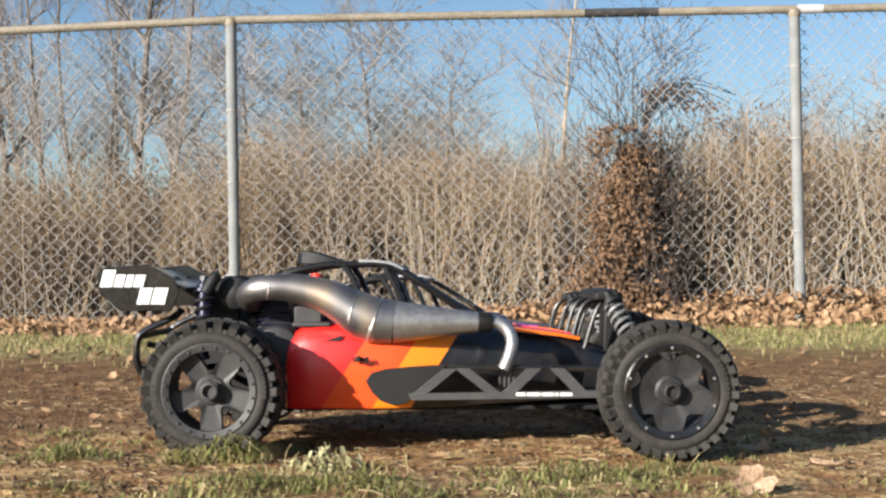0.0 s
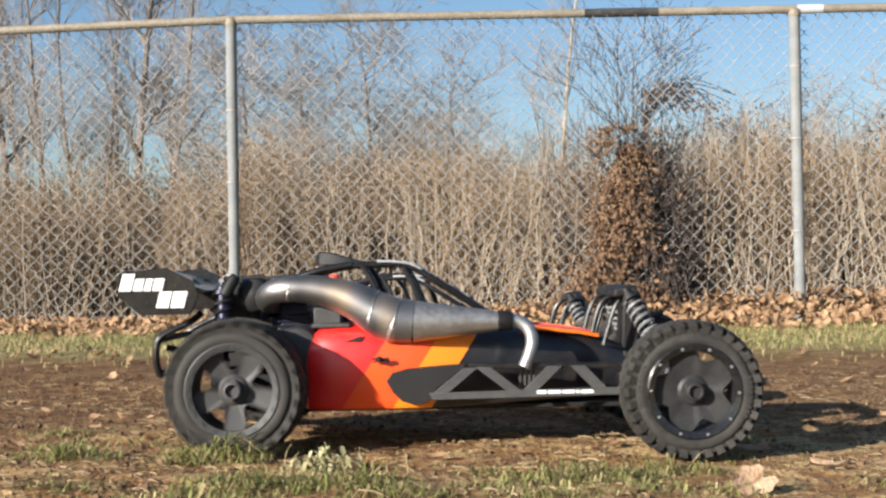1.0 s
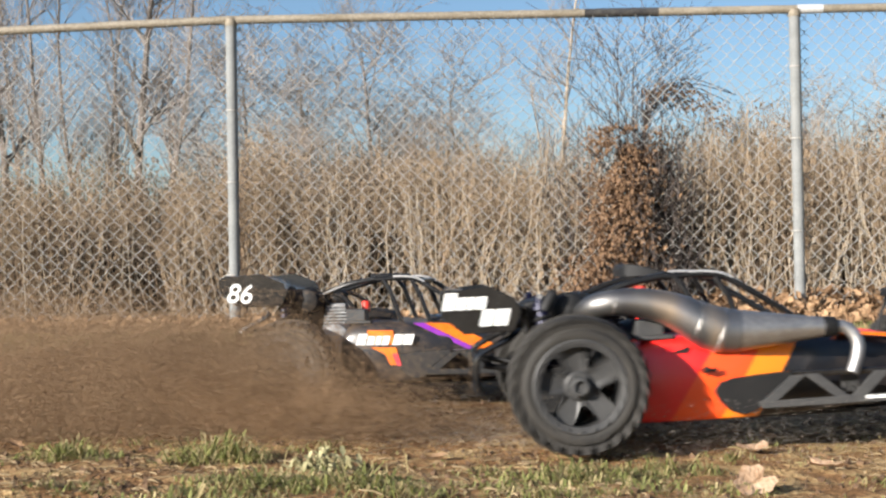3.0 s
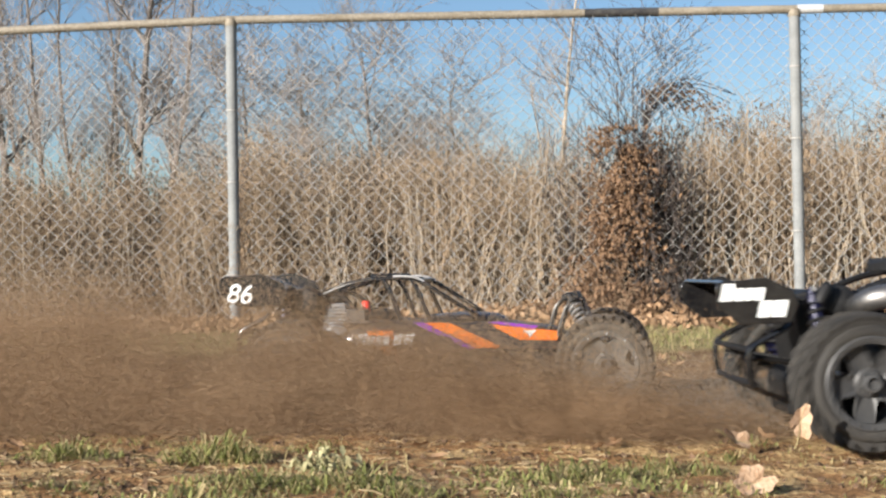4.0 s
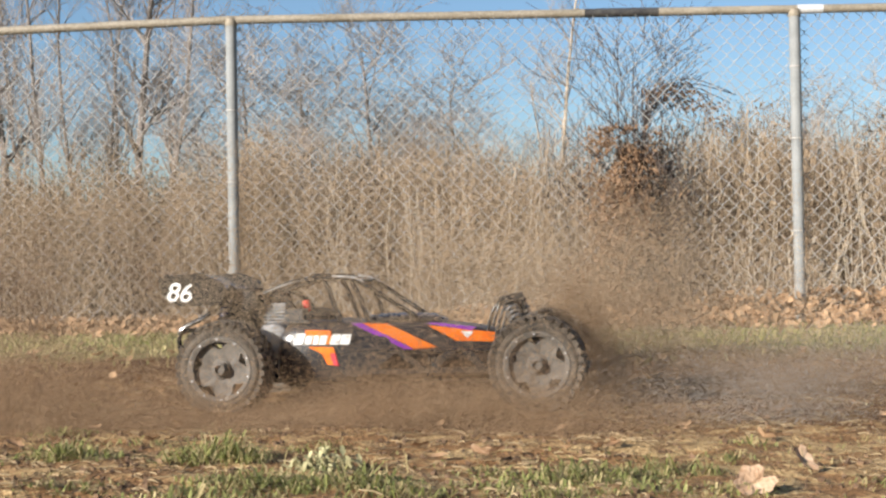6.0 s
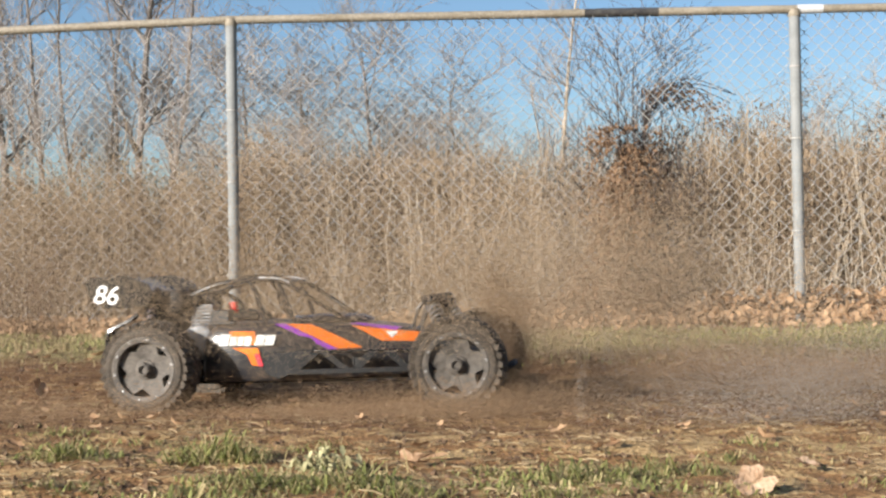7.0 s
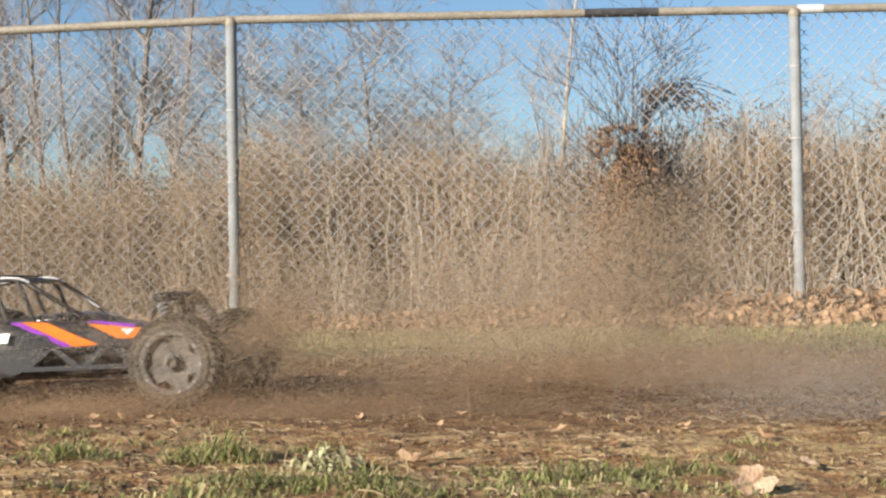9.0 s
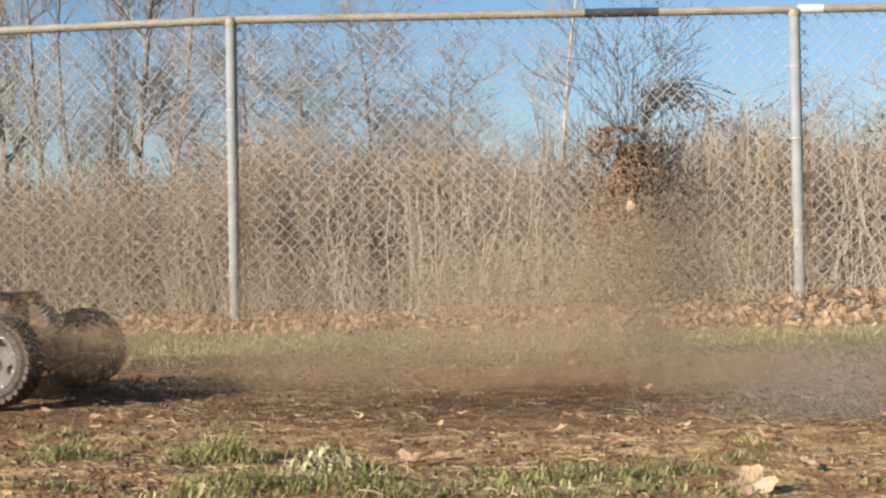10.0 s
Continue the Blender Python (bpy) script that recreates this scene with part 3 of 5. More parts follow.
        slab("nose_slash_edge", "purple", [(0.068, 0.157, 0.101), (0.085, 0.158, 0.096), (0.162, 0.148, 0.074), (0.152, 0.142, 0.077)])
        slab("nose_slash", "orange", [(0.073, 0.153, 0.100), (0.150, 0.143, 0.077), (0.200, 0.137, 0.063), (0.195, 0.120, 0.064), (0.125, 0.123, 0.085)])
        slab("nose_badge", "white", [(0.133, 0.141, 0.083), (0.157, 0.140, 0.0765), (0.145, 0.128, 0.080)])
        slab("flank_patch", "orange", [(-0.150, 0.148, 0.152), (-0.102, 0.147, 0.152), (-0.100, 0.122, 0.152), (-0.150, 0.122, 0.152)])
        slab("flank_slash", "orange", [(-0.145, 0.117, 0.152), (-0.097, 0.116, 0.152), (-0.088, 0.082, 0.150), (-0.108, 0.084, 0.152), (-0.118, 0.104, 0.152)])
        slab("flank_slash_edge", "pink", [(-0.104, 0.105, 0.1525), (-0.094, 0.105, 0.1525), (-0.087, 0.082, 0.1525), (-0.097, 0.083, 0.1525)])
        letter_blocks(body, -0.172, 0.121, [0.017, 0.013, 0.010, 0.013], 0.021, -0.1545, 0.3, "mark_block", 0.0025, (1, 0.8, 0.8, 0.8))
        letter_blocks(body, -0.104, 0.121, [0.017, 0.018], 0.019, -0.1545, 0.3, "mark_block", 0.002)
    # cockpit hump behind the windscreen bars
    part("cockpit_tub", Geo().loft([shell_ring(-0.05, 0.075, 0.13, 0.172, up=0.01), shell_ring(0.02, 0.07, 0.13, 0.176, up=0.01), shell_ring(0.075, 0.055, 0.13, 0.172, up=0.01), shell_ring(0.10, 0.045, 0.13, 0.162, up=0.01)]), M["gloss"], root, bevel=0.002)
    # cage
    for s in (-1, 1):
        y = s * 0.082
        roof = bend([(-0.145, y, 0.241), (-0.10, y, 0.243), (-0.070, y, 0.240), (-0.052, y, 0.232)], 4)
        tube = part("roof_tube", Geo().tube(roof, 0.0044, 12), M["cage"], root, "black roof tube with a pale highlight strip along its top")
        # pale strip laid on the tube as its sun highlight
        part("highlight_strip", Geo().tube([(q.x, q.y - 0.0008, q.z + 0.0032) for q in roof[3:]], 0.0027, 8), M["cage_highlight"], tube, "pale strip painting the sun's highlight")
        part("windscreen_tube", Geo().tube(bend([(-0.052, y, 0.232), (-0.02, y, 0.212), (0.048, s * 0.07, 0.168)], 4), 0.0046, 10), M["cage"], root)
        part("rear_stay", Geo().tube(bend([(-0.145, y, 0.243), (-0.20, y, 0.233), (-0.265, s * 0.07, 0.208), (-0.30, s * 0.055, 0.185)], 4), 0.0050, 10), M["cage"], root)
        part("door_pillar", Geo().tube([(-0.132, y, 0.243), (-0.118, s * 0.088, 0.222), (-0.095, s * 0.095, 0.160)], 0.0046, 10), M["cage"], root)
        part("centre_pillar", Geo().tube([(-0.075, y, 0.238), (-0.062, s * 0.088, 0.215), (-0.04, s * 0.09, 0.158)], 0.0046, 10), M["cage"], root)
        part("engine_bar", Geo().tube(bend([(-0.265, s * 0.07, 0.205), (-0.225, s * 0.072, 0.215), (-0.19, s * 0.08, 0.19), (-0.185, s * 0.085, 0.150)], 4), 0.0042, 8), M["cage"], root)
    for x, z in ((-0.145, 0.243), (-0.06, 0.238), (-0.265, 0.207)):
        part("cross_tube", Geo().tube([(x, -0.082, z), (x, 0.082, z)], 0.0046, 10), M["cage"], root)
    if flame:
        part("roof_scoop", Geo().loft([[(x, y * w, z + zz) for y, zz in ((-1, 0), (-0.92, h), (0.92, h), (1, 0))] for x, w, z, h in ((-0.199, 0.040, 0.243, 0.012), (-0.192, 0.050, 0.243, 0.019), (-0.176, 0.055, 0.243, 0.017), (-0.150, 0.060, 0.243, 0.009), (-0.128, 0.060, 0.243, 0.003))]), M["matt"], root, "black roof scoop", bevel=0.002)
    else:
        part("roof_panel", Geo().loft([[(x, y * w, z + zz) for y, zz in ((-1, 0), (-0.92, h), (0.92, h), (1, 0))] for x, w, z, h in ((-0.16, 0.060, 0.246, 0.007), (-0.13, 0.075, 0.247, 0.006), (-0.10, 0.078, 0.247, 0.004))]), M["matt"], root, bevel=0.001)
    # engine bay
    part("engine_block", Geo().prism([(-0.255, 0.06), (-0.255, 0.15), (-0.235, 0.175), (-0.205, 0.178), (-0.195, 0.15), (-0.20, 0.06)], -0.075, 0.06), M["matt"], root, bevel=0.003)
    head = part("cylinder_head", Geo().box((-0.225, -0.05, 0.174), (0.034, 0.042, 0.046)), M["blue" if flame else "engine"], root)
    for k in range(7):
        part("cooling_fin", Geo().box((-0.225, -0.05, 0.155 + k * 0.0062), (0.05 - 0.002 * k, 0.055, 0.0026)), M["blue" if flame else "engine"], head)
    part("fuel_tank", Geo().loft([shell_ring(-0.20, 0.06, 0.10, 0.178, up=0.02), shell_ring(-0.16, 0.065, 0.10, 0.186, up=0.02), shell_ring(-0.12, 0.062, 0.10, 0.178, up=0.02)]), M["matt"], root, bevel=0.004)
    part("filler_cap", Geo().tube([(-0.172, -0.045, 0.18), (-0.172, -0.045, 0.226 if flame else 0.198), (-0.172, -0.045, 0.230 if flame else 0.201)], [0.0085, 0.0085, 0.0065], 16), M["red_cap"], root, "red cap")
    dome = Geo().lathe([(0.034, 0.03), (0.034, -0.004), (0.031, -0.011), (0.022, -0.016), (0.010, -0.018), (0.0, -0.0185)], 36, (-0.216, -0.125, 0.128))
    part("pull_starter", dome, M["engine" if not flame else "rim"], root, "grey pull-starter dome")
    part("carburettor", Geo().box((-0.175, -0.115, 0.176), (0.036, 0.04, 0.022)).box((-0.17, -0.13, 0.163), (0.05, 0.02, 0.006)), M["guard"], root, bevel=0.002)
    part("air_filter", Geo().tube([(-0.25, 0.05, 0.17), (-0.25, 0.05, 0.215), (-0.25, 0.05, 0.222)], [0.026, 0.024, 0.016], 18), M["matt"], root)
    pleats = Geo().lathe([(0.006, 0.03)] + [(0.021 + 0.0022 * (k % 2), 0.028 - 0.004 * k) for k in range(15)] + [(0.012, -0.032), (0.0, -0.033)], 28, (-0.276, -0.075, 0.204))
    part("filter_bellows", pleats, M["matt"], root, "ribbed black rubber bellows")
    part("shock_reservoir", Geo().tube([(-0.312, -0.118, 0.205), (-0.300, -0.118, 0.226), (-0.297, -0.118, 0.231)], [0.0085, 0.0085, 0.005], 16), M["matt"], root)
    part("shock_bolt", Geo().tube([(-0.317, -0.118, 0.224), (-0.317, -0.110, 0.224)], 0.0034, 12), M["engine"], root)
    hose = Geo().tube(bend([(-0.235, -0.07, 0.19), (-0.25, -0.09, 0.215), (-0.275, -0.085, 0.205), (-0.28, -0.06, 0.17)]), 0.0035, 8)
    part("hose", hose, M["matt"], root)
    # pipe
    if flame:
        y = -0.145
        line = bend([(-0.252, y + 0.10, 0.190), (-0.258, y + 0.06, 0.192), (-0.255, y + 0.022, 0.202), (-0.236, y + 0.002, 0.2105), (-0.195, y, 0.211), (-0.150, y, 0.200), (-0.115, y, 0.182)], 5)
        rad = list(np.interp(np.linspace(0, 1, len(line)), [0, 0.3, 0.55, 0.75, 1.0], [0.012, 0.0155, 0.0165, 0.0205, 0.0275]))
        pipe = part("exhaust_pipe", Geo().tube(line, rad, 28), M["pipe"], root, "bare steel tuned exhaust pipe, heat-stained")
        belly = [(-0.115, y, 0.182), (-0.100, y, 0.174), (-0.085, y, 0.169)]
        part("pipe_belly", Geo().tube(belly, [0.0276, 0.0298, 0.0300], 28), M["pipe"], pipe)
        part("pipe_band", Geo().tube([(-0.085, y, 0.169), (-0.062, y, 0.167)], [0.0297, 0.0282], 28), M["pipe"], pipe)
        for x, z, r in ((-0.086, 0.1690, 0.0312), (-0.115, 0.182, 0.0284), (-0.222, 0.2116, 0.0176)):
            ring = Geo().tube([(x - 0.002, y, z + 0.001), (x, y, z), (x + 0.003, y, z - 0.0005)], [r - 0.0015, r, r - 0.0015], 28)
            part("weld_bead", ring, M["weld"], pipe)
        part("pipe_cone", Geo().tube([(-0.062, y, 0.167), (-0.05, y, 0.167), (0.052, y, 0.1665)], [0.0275, 0.0262, 0.0125], 28), M["pipe_bright"], pipe, "bright tapering cone")
        part("pipe_clamp", Geo().tube([(0.048, y, 0.1665), (0.05, y, 0.1665), (0.066, y, 0.1665), (0.068, y, 0.1665)], [0.0125, 0.0138, 0.0125, 0.0112], 24), M["matt"], pipe)
        stinger = Geo().tube(bend([(0.066, y, 0.1665), (0.078, y, 0.165), (0.089, y - 0.002, 0.155), (0.093, y - 0.004, 0.140), (0.089, y - 0.006, 0.122), (0.082, y - 0.008, 0.106)], 5), 0.0083, 18)
        part("tail_pipe", stinger, M["steel"], pipe, "bent bare tail pipe")
    # wing
    up, on = (0.0, 0.0) if flame else (0.015, 0.016)
    wing = part("rear_wing", Geo().loft([[(x + on, y, z + up) for x, z in ((-0.445, 0.236), (-0.44, 0.240), (-0.39, 0.232), (-0.335, 0.212), (-0.335, 0.208), (-0.39, 0.226))] for y in (-0.135, -0.05, 0.05, 0.135)]), M["gloss"], root, "glossy black rear wing", bevel=0.001)
    plate = [(x + on * (1 + 14 * (x + 0.4515)), z + up) for x, z in ((-0.4515, 0.229), (-0.4465, 0.236), (-0.385, 0.242), (-0.350, 0.224), (-0.343, 0.206), (-0.353, 0.181), (-0.420, 0.180), (-0.4485, 0.204))]
    for s in (-1, 1):
        ep = part("end_plate", Geo().prism(plate, s * 0.135, s * 0.140), M["gloss"], wing, bevel=0.001)
        if s < 0 and flame:
            letter_blocks(ep, -0.4475, 0.2120, [0.016, 0.012, 0.009, 0.013], 0.0225, -0.1418, 0.25, "mark_block", 0.0022, (1, 0.72, 0.72, 0.72))
            letter_blocks(ep, -0.399, 0.1895, [0.016, 0.018], 0.0215, -0.1418, 0.25, "mark_block", 0.0025)
    if not flame:
        cu = bpy.data.curves.new("race_number", "FONT")
        cu.body, cu.size, cu.extrude, cu.offset, cu.shear = "86", 0.050, 0.0006, 0.0005, 0.2
        tmp = new("race_number_outline", cu)
        bpy.context.view_layer.update()
        me = bpy.data.meshes.new_from_object(tmp.evaluated_get(bpy.context.evaluated_depsgraph_get()))
        bpy.data.objects.remove(tmp)
        me.materials.clear()
        me.materials.append(M["white"])
        num = new("race_number", me)
        num.parent = wing
        num.matrix_local = pose(-0.422, -0.1412, 0.2055, 90, 4, 0)
    for s in (-1, 1):
        part("wing_mount", Geo().tube([(-0.37, s * 0.045, 0.222), (-0.335, s * 0.045, 0.20), (-0.30, s * 0.045, 0.165)], 0.006, 8), M["matt"], root)
    # rear cage bumper
    for s in (-1, 1):
        part("rear_bumper_bar", Geo().tube(bend([(-0.345, s * 0.105, 0.182), (-0.360, s * 0.108, 0.170), (-0.395, s * 0.11, 0.153), (-0.405, s * 0.11, 0.140), (-0.405, s * 0.11, 0.112), (-0.398, s * 0.108, 0.096)], 4), 0.0048, 8), M["gloss"], root)
        part("bumper_strut", Geo().tube([(-0.395, s * 0.095, 0.135), (-0.30, s * 0.06, 0.115)], 0.0042, 8), M["matt"], root)
    for z in (0.100, 0.145):
        part("bumper_cross_bar", Geo().tube([(-0.403, -0.108, z), (-0.406, 0, z), (-0.403, 0.108, z)], 0.0045, 8), M["matt"], root)
    # suspension
    part("rear_tower", Geo().prism([(-0.32, 0.10), (-0.335, 0.215), (-0.30, 0.222), (-0.275, 0.20), (-0.27, 0.10)], -0.07, 0.07), M["matt"], root, bevel=0.003)
    part("gear_case", Geo().prism([(-0.34, 0.05), (-0.345, 0.10), (-0.32, 0.125), (-0.26, 0.125), (-0.235, 0.05)], -0.055, 0.055), M["matt"], root, bevel=0.004)
    for s in (-1, 1):
        shock(root, (-0.317, s * 0.105, 0.225), (-0.309, s * 0.135, 0.118), False)
        shock(root, (0.222, s * 0.105, 0.204), (0.258, s * 0.150, 0.128), True)
        for x in (AXLE_R, AXLE_F):
            for dx in (-0.035, 0.035):
                part("lower_arm", Geo().tube([(x + dx, s * 0.05, 0.062), (x + dx * 0.4, s * 0.165, 0.066)], 0.0055, 8), M["matt"], root)
            part("upper_link", Geo().tube([(x - 0.01, s * 0.05, 0.115), (x, s * 0.17, 0.108)], 0.0035, 8), M["steel"], root)
            part("upright", Geo().box((x, s * 0.172, 0.0865), (0.03, 0.018, 0.055)), M["matt"], root, bevel=0.003)
            part("drive_shaft", Geo().tube([(x, s * 0.05, 0.09), (x, s * 0.19, WHEEL_R)], 0.005, 10), M["steel"], root)
        for x0, x1, y in ((0.178, 0.196, 0.050), (0.196, 0.216, 0.064)):
            part("front_hoop", Geo().tube(bend([(x0, s * y, 0.128), (x1 - 0.008, s * y, 0.168), (x1, s * y, 0.186), (x1 + 0.012, s * y, 0.194), (x1 + 0.03, s * y, 0.194)], 4), 0.0032, 8), M["cage"], root)
    part("front_tower", Geo().prism([(0.225, 0.100), (0.228, 0.196), (0.236, 0.200), (0.246, 0.196), (0.252, 0.10)], -0.030, 0.030).prism([(0.205, 0.194), (0.207, 0.206), (0.236, 0.210), (0.240, 0.197)], -0.108, 0.108), M["matt"], root, bevel=0.003)
    part("front_bulkhead", Geo().prism([(0.225, 0.045), (0.225, 0.12), (0.30, 0.10), (0.325, 0.055)], -0.048, 0.048), M["matt"], root, bevel=0.003)
    part("front_bumper", Geo().tube(bend([(0.33, -0.07, 0.058), (0.365, -0.05, 0.07), (0.368, 0, 0.072), (0.365, 0.05, 0.07), (0.33, 0.07, 0.058)], 4), 0.006, 8), M["matt"], root)
    # wheels
    wheels = []
    for x in (AXLE_R, AXLE_F):
        for s in (-1, 1):
            w = make_wheel(0.078 if x < 0 else 0.062, x > 0 or not flame, s, not flame)
            w.parent = root
            w["axle"] = (x, s * (0.240 - (0.039 if x < 0 else 0.031)))
            wheels.append(w)
    return root, wheels


flame_buggy, flame_wheels = make_buggy("flame")
night_buggy, night_wheels = make_buggy("night")


# ---- plants ----


def leaf_at(g, p, size, rng, flat=0.5, n=9, lobes=0.28):
    """A curled, lobed dead leaf."""
    q = Euler((rng.uniform(-1, 1) * (1.6 - flat), rng.uniform(-1, 1) * (1.6 - flat), rng.uniform(0, 6.28))).to_matrix()
    curl = rng.uniform(0.15, 0.9)
    verts = [Vector(p) + q @ Vector((0, 0, -0.06 * size))]
    for k in range(n):
        a = 2 * math.pi * k / n
        r = size * (0.5 - lobes * (k % 2) * rng.uniform(0.4, 1.0)) * (1.0 if abs(math.cos(a)) > 0.4 else 0.72)
        x, y = r * math.cos(a), r * math.sin(a) * 0.75
        verts.append(Vector(p) + q @ Vector((x, y, curl * (x * x * 0.8 + y * y * 2.2) / size)))
    g.add(verts, [(0, k + 1, (k + 1) % n + 1) for k in range(n)])


def blade(g, p, h, w, lean, turn, droop=0.5):
    """A grass blade: a folded, tapering strip that bows over."""
    d = Vector((math.cos(turn), math.sin(turn), 0))
    s = Vector((-d.y, d.x, 0)) * w / 2
    p = Vector(p)
    a = p + d * lean * h * 0.4 + Vector((0, 0, h * 0.6))
    b = p + d * (lean * h * 0.4 + h * droop * 0.6) + Vector((0, 0, h * (1.0 - droop * 0.45)))
    g.add([p - s, p + s, a - s * 0.8, a + s * 0.8, b], [(0, 1, 3, 2), (2, 3, 4)])


def stalk(g, p, tip, r0, r1, bow, n=3):
    p, tip = Vector(p), Vector(tip)
    mid = p.lerp(tip, 0.55) + bow
    g.tube([p, mid, tip], [r0, (r0 + r1) / 2, r1], n, caps=False)


def grow(g, p, d, length, r, level, rng, spread, up, thin, kids, crown, reach=1.0):
    """One limb and, from it, its branches."""
    steps = (6, 4, 3, 2)[min(level, 3)]
    pts, rad = [Vector(p)], [r]
    d = Vector(d).normalized()
    for k in range(steps):
        d = (d + Vector((rng.uniform(-1, 1), rng.uniform(-1, 1), rng.uniform(-0.6, 1) * 0.8 + up)) * (0.10 + 0.05 * level)).normalized()
        pts.append(pts[-1] + d * length / steps)
        rad.append(max(thin, r * (1 - 0.72 * (k + 1) / steps)))
    (g if level == 0 else crown).tube(pts, rad, 7 if level == 0 else (4 if level == 1 else 3), caps=False)
    if level < len(kids):
        for k in range(kids[level]):
            f = rng.uniform(0.28 if level else 0.25, 1.0)
            i = min(steps - 1, int(f * steps))
            q = pts[i].lerp(pts[i + 1], f * steps - i)
            ax = Vector((rng.uniform(-1, 1), rng.uniform(-1, 1), rng.uniform(-0.25, 0.5))).normalized()
            nd = (pts[i + 1] - pts[i]).normalized() * (1 - spread) + ax * spread
            grow(g, q, nd, length * rng.uniform(0.34, 0.62) * (reach if level == 0 else 1.0), max(thin, rad[i] * rng.uniform(0.4, 0.62)), level + 1, rng, spread, up, thin, kids, crown)


def make_tree(name, seed, height, radius, bark, kids, label, spread=0.5, up=0.25, thin=0.0035, stems=1, category="tree", reach=1.0, tilt=(0.2, 0.55)):
    rng = random.Random(seed)
    trunk, crown = Geo(), Geo()
    for s in range(stems):
        a = 2 * math.pi * s / max(1, stems) + rng.uniform(0, 1)
        lean = 0.06 if stems == 1 else rng.uniform(*tilt)
        grow(trunk, (0.03 * math.cos(a) * (stems > 1), 0.03 * math.sin(a) * (stems > 1), -0.1), (lean * math.cos(a), lean * math.sin(a), 1), height * rng.uniform(0.8, 1.0), radius, 0, rng, spread, up, thin, kids, crown, reach)
    tree = tagged(new(name), label, category)
    part("trunk", trunk, bark, tree)
    part("crown", crown, M["twig"] if bark is not M["bark_dark"] else bark, tree, "bare leafless branches", smooth=0)
    return tree


def place_trees():
    bare = "tall leafless tree with grey-brown bark behind the fence"
    kinds = [make_tree("tree", 3, 8.0, 0.075, M["bark"], (30, 8, 5), bare, 0.50, 0.34, 0.0030, reach=0.30), make_tree("tree", 8, 7.5, 0.050, M["bark"], (28, 8, 5), bare, 0.48, 0.38, 0.0030, reach=0.30),
             make_tree("tree", 21, 5.2, 0.070, M["bark"], (23, 9, 6), "spreading leafless tree behind the thicket", 0.64, 0.20, 0.0046, reach=0.60),
             make_tree("tree", 34, 4.6, 0.055, M["bark"], (21, 9, 6), "spreading leafless tree behind the thicket", 0.64, 0.22, 0.0046, reach=0.62),
             make_tree("tree", 55, 6.6, 0.060, M["bark_pale"], (22, 8, 6), "slim pale leafless tree behind the thicket", 0.5, 0.3, 0.0026, reach=0.28)]
    for k in kinds:
        k["group"] = "bare trees behind the fence"
    # kind, x in the picture's line at that depth, depth, turn, scale
    spots = [(0, -0.322, 22, 0, 1.0), (1, -0.288, 21, 40, 0.9), (1, -0.303, 25, 75, 1.0), (1, -0.268, 24, 130, 1.0), (1, -0.254, 23, 220, 0.85), (0, -0.224, 20, 200, 0.95), (1, -0.207, 22, 260, 1.05), (1, -0.236, 28, 10, 1.1), (0, -0.345, 26, 100, 1.1), (1, -0.196, 30, 150, 1.0), (1, -0.184, 24, 330, 0.55),
             (3, -0.145, 17, 30, 0.64), (2, -0.162, 24, 290, 0.82), (2, -0.116, 23, 0, 0.80), (2, -0.087, 24, 200, 0.92), (2, -0.044, 22, 120, 0.98), (3, -0.026, 25, 60, 1.10), (3, 0.004, 24, 250, 1.04), (3, -0.064, 28, 320, 1.2), (2, 0.020, 27, 210, 0.98), (3, -0.103, 19, 170, 0.76), (3, -0.010, 19, 90, 0.80), (3, 0.038, 22, 140, 0.78),
             (4, 0.087, 21, 0, 0.80), (4, 0.080, 25, 120, 0.74), (3, 0.060, 26, 20, 0.90), (3, 0.112, 26, 300, 0.90), (3, 0.228, 20, 80, 0.56), (3, 0.270, 20, 190, 0.72), (3, 0.298, 21, 40, 0.78), (3, 0.325, 19, 310, 0.78), (2, 0.284, 27, 140, 0.80), (3, 0.20, 25, 250, 0.62), (2, 0.345, 24, 15, 0.82)]
    used = set()
    for kind, fx, d, turn, s in spots:
        m = pose(fx * d, d, -0.05, 0, 0, turn) @ Matrix.Scale(s, 4)
        if kind in used:
            copy_thing(kinds[kind], m)
        else:
            kinds[kind].matrix_basis = m
            used.add(kind)
    # brown bushes that rise out of the thicket
    bush = make_tree("bush", 91, 1.5, 0.012, M["bark"], (7, 6, 4), "brown tangled leafless bush rising from the thicket", 0.5, 0.22, 0.0022, 8, "bush", 0.6, (0.05, 0.4))
    bush["group"] = "bushes in the thicket"
    rng = random.Random(6)
    g = Geo()
    for _ in range(1500):
        z = rng.uniform(0.5, 1.45)
        leaf_at(g, (rng.gauss(0, 0.26), rng.gauss(0, 0.2), z), rng.uniform(0.012, 0.03), rng, 0.0, 5)
    part("withered_leaves", g, M["brush_leaf"], bush, "withered brown leaves", smooth=0)
    for i, (x, y, turn, s) in enumerate([(-0.86, 9.2, 0, 0.72), (-0.56, 9.4, 70, 0.82), (-0.34, 9.6, 130, 0.93), (-0.10, 9.8, 200, 0.95), (0.15, 10.0, 260, 0.90), (-1.38, 9.6, 310, 0.74), (-1.09, 9.2, 40, 0.76), (1.0, 9.4, 90, 0.82), (1.98, 9.2, 160, 0.78), (2.38, 9.6, 20, 0.74), (2.69, 9.4, 120, 0.80), (2.95, 9.2, 230, 0.85), (-2.5, 9.8, 280, 0.66), (-1.95, 10.2, 60, 0.70), (0.72, 9.0, 10, 0.70)]):
        m = pose(x, y, -0.05, 0, 0, turn) @ Matrix.Scale(s, 4)
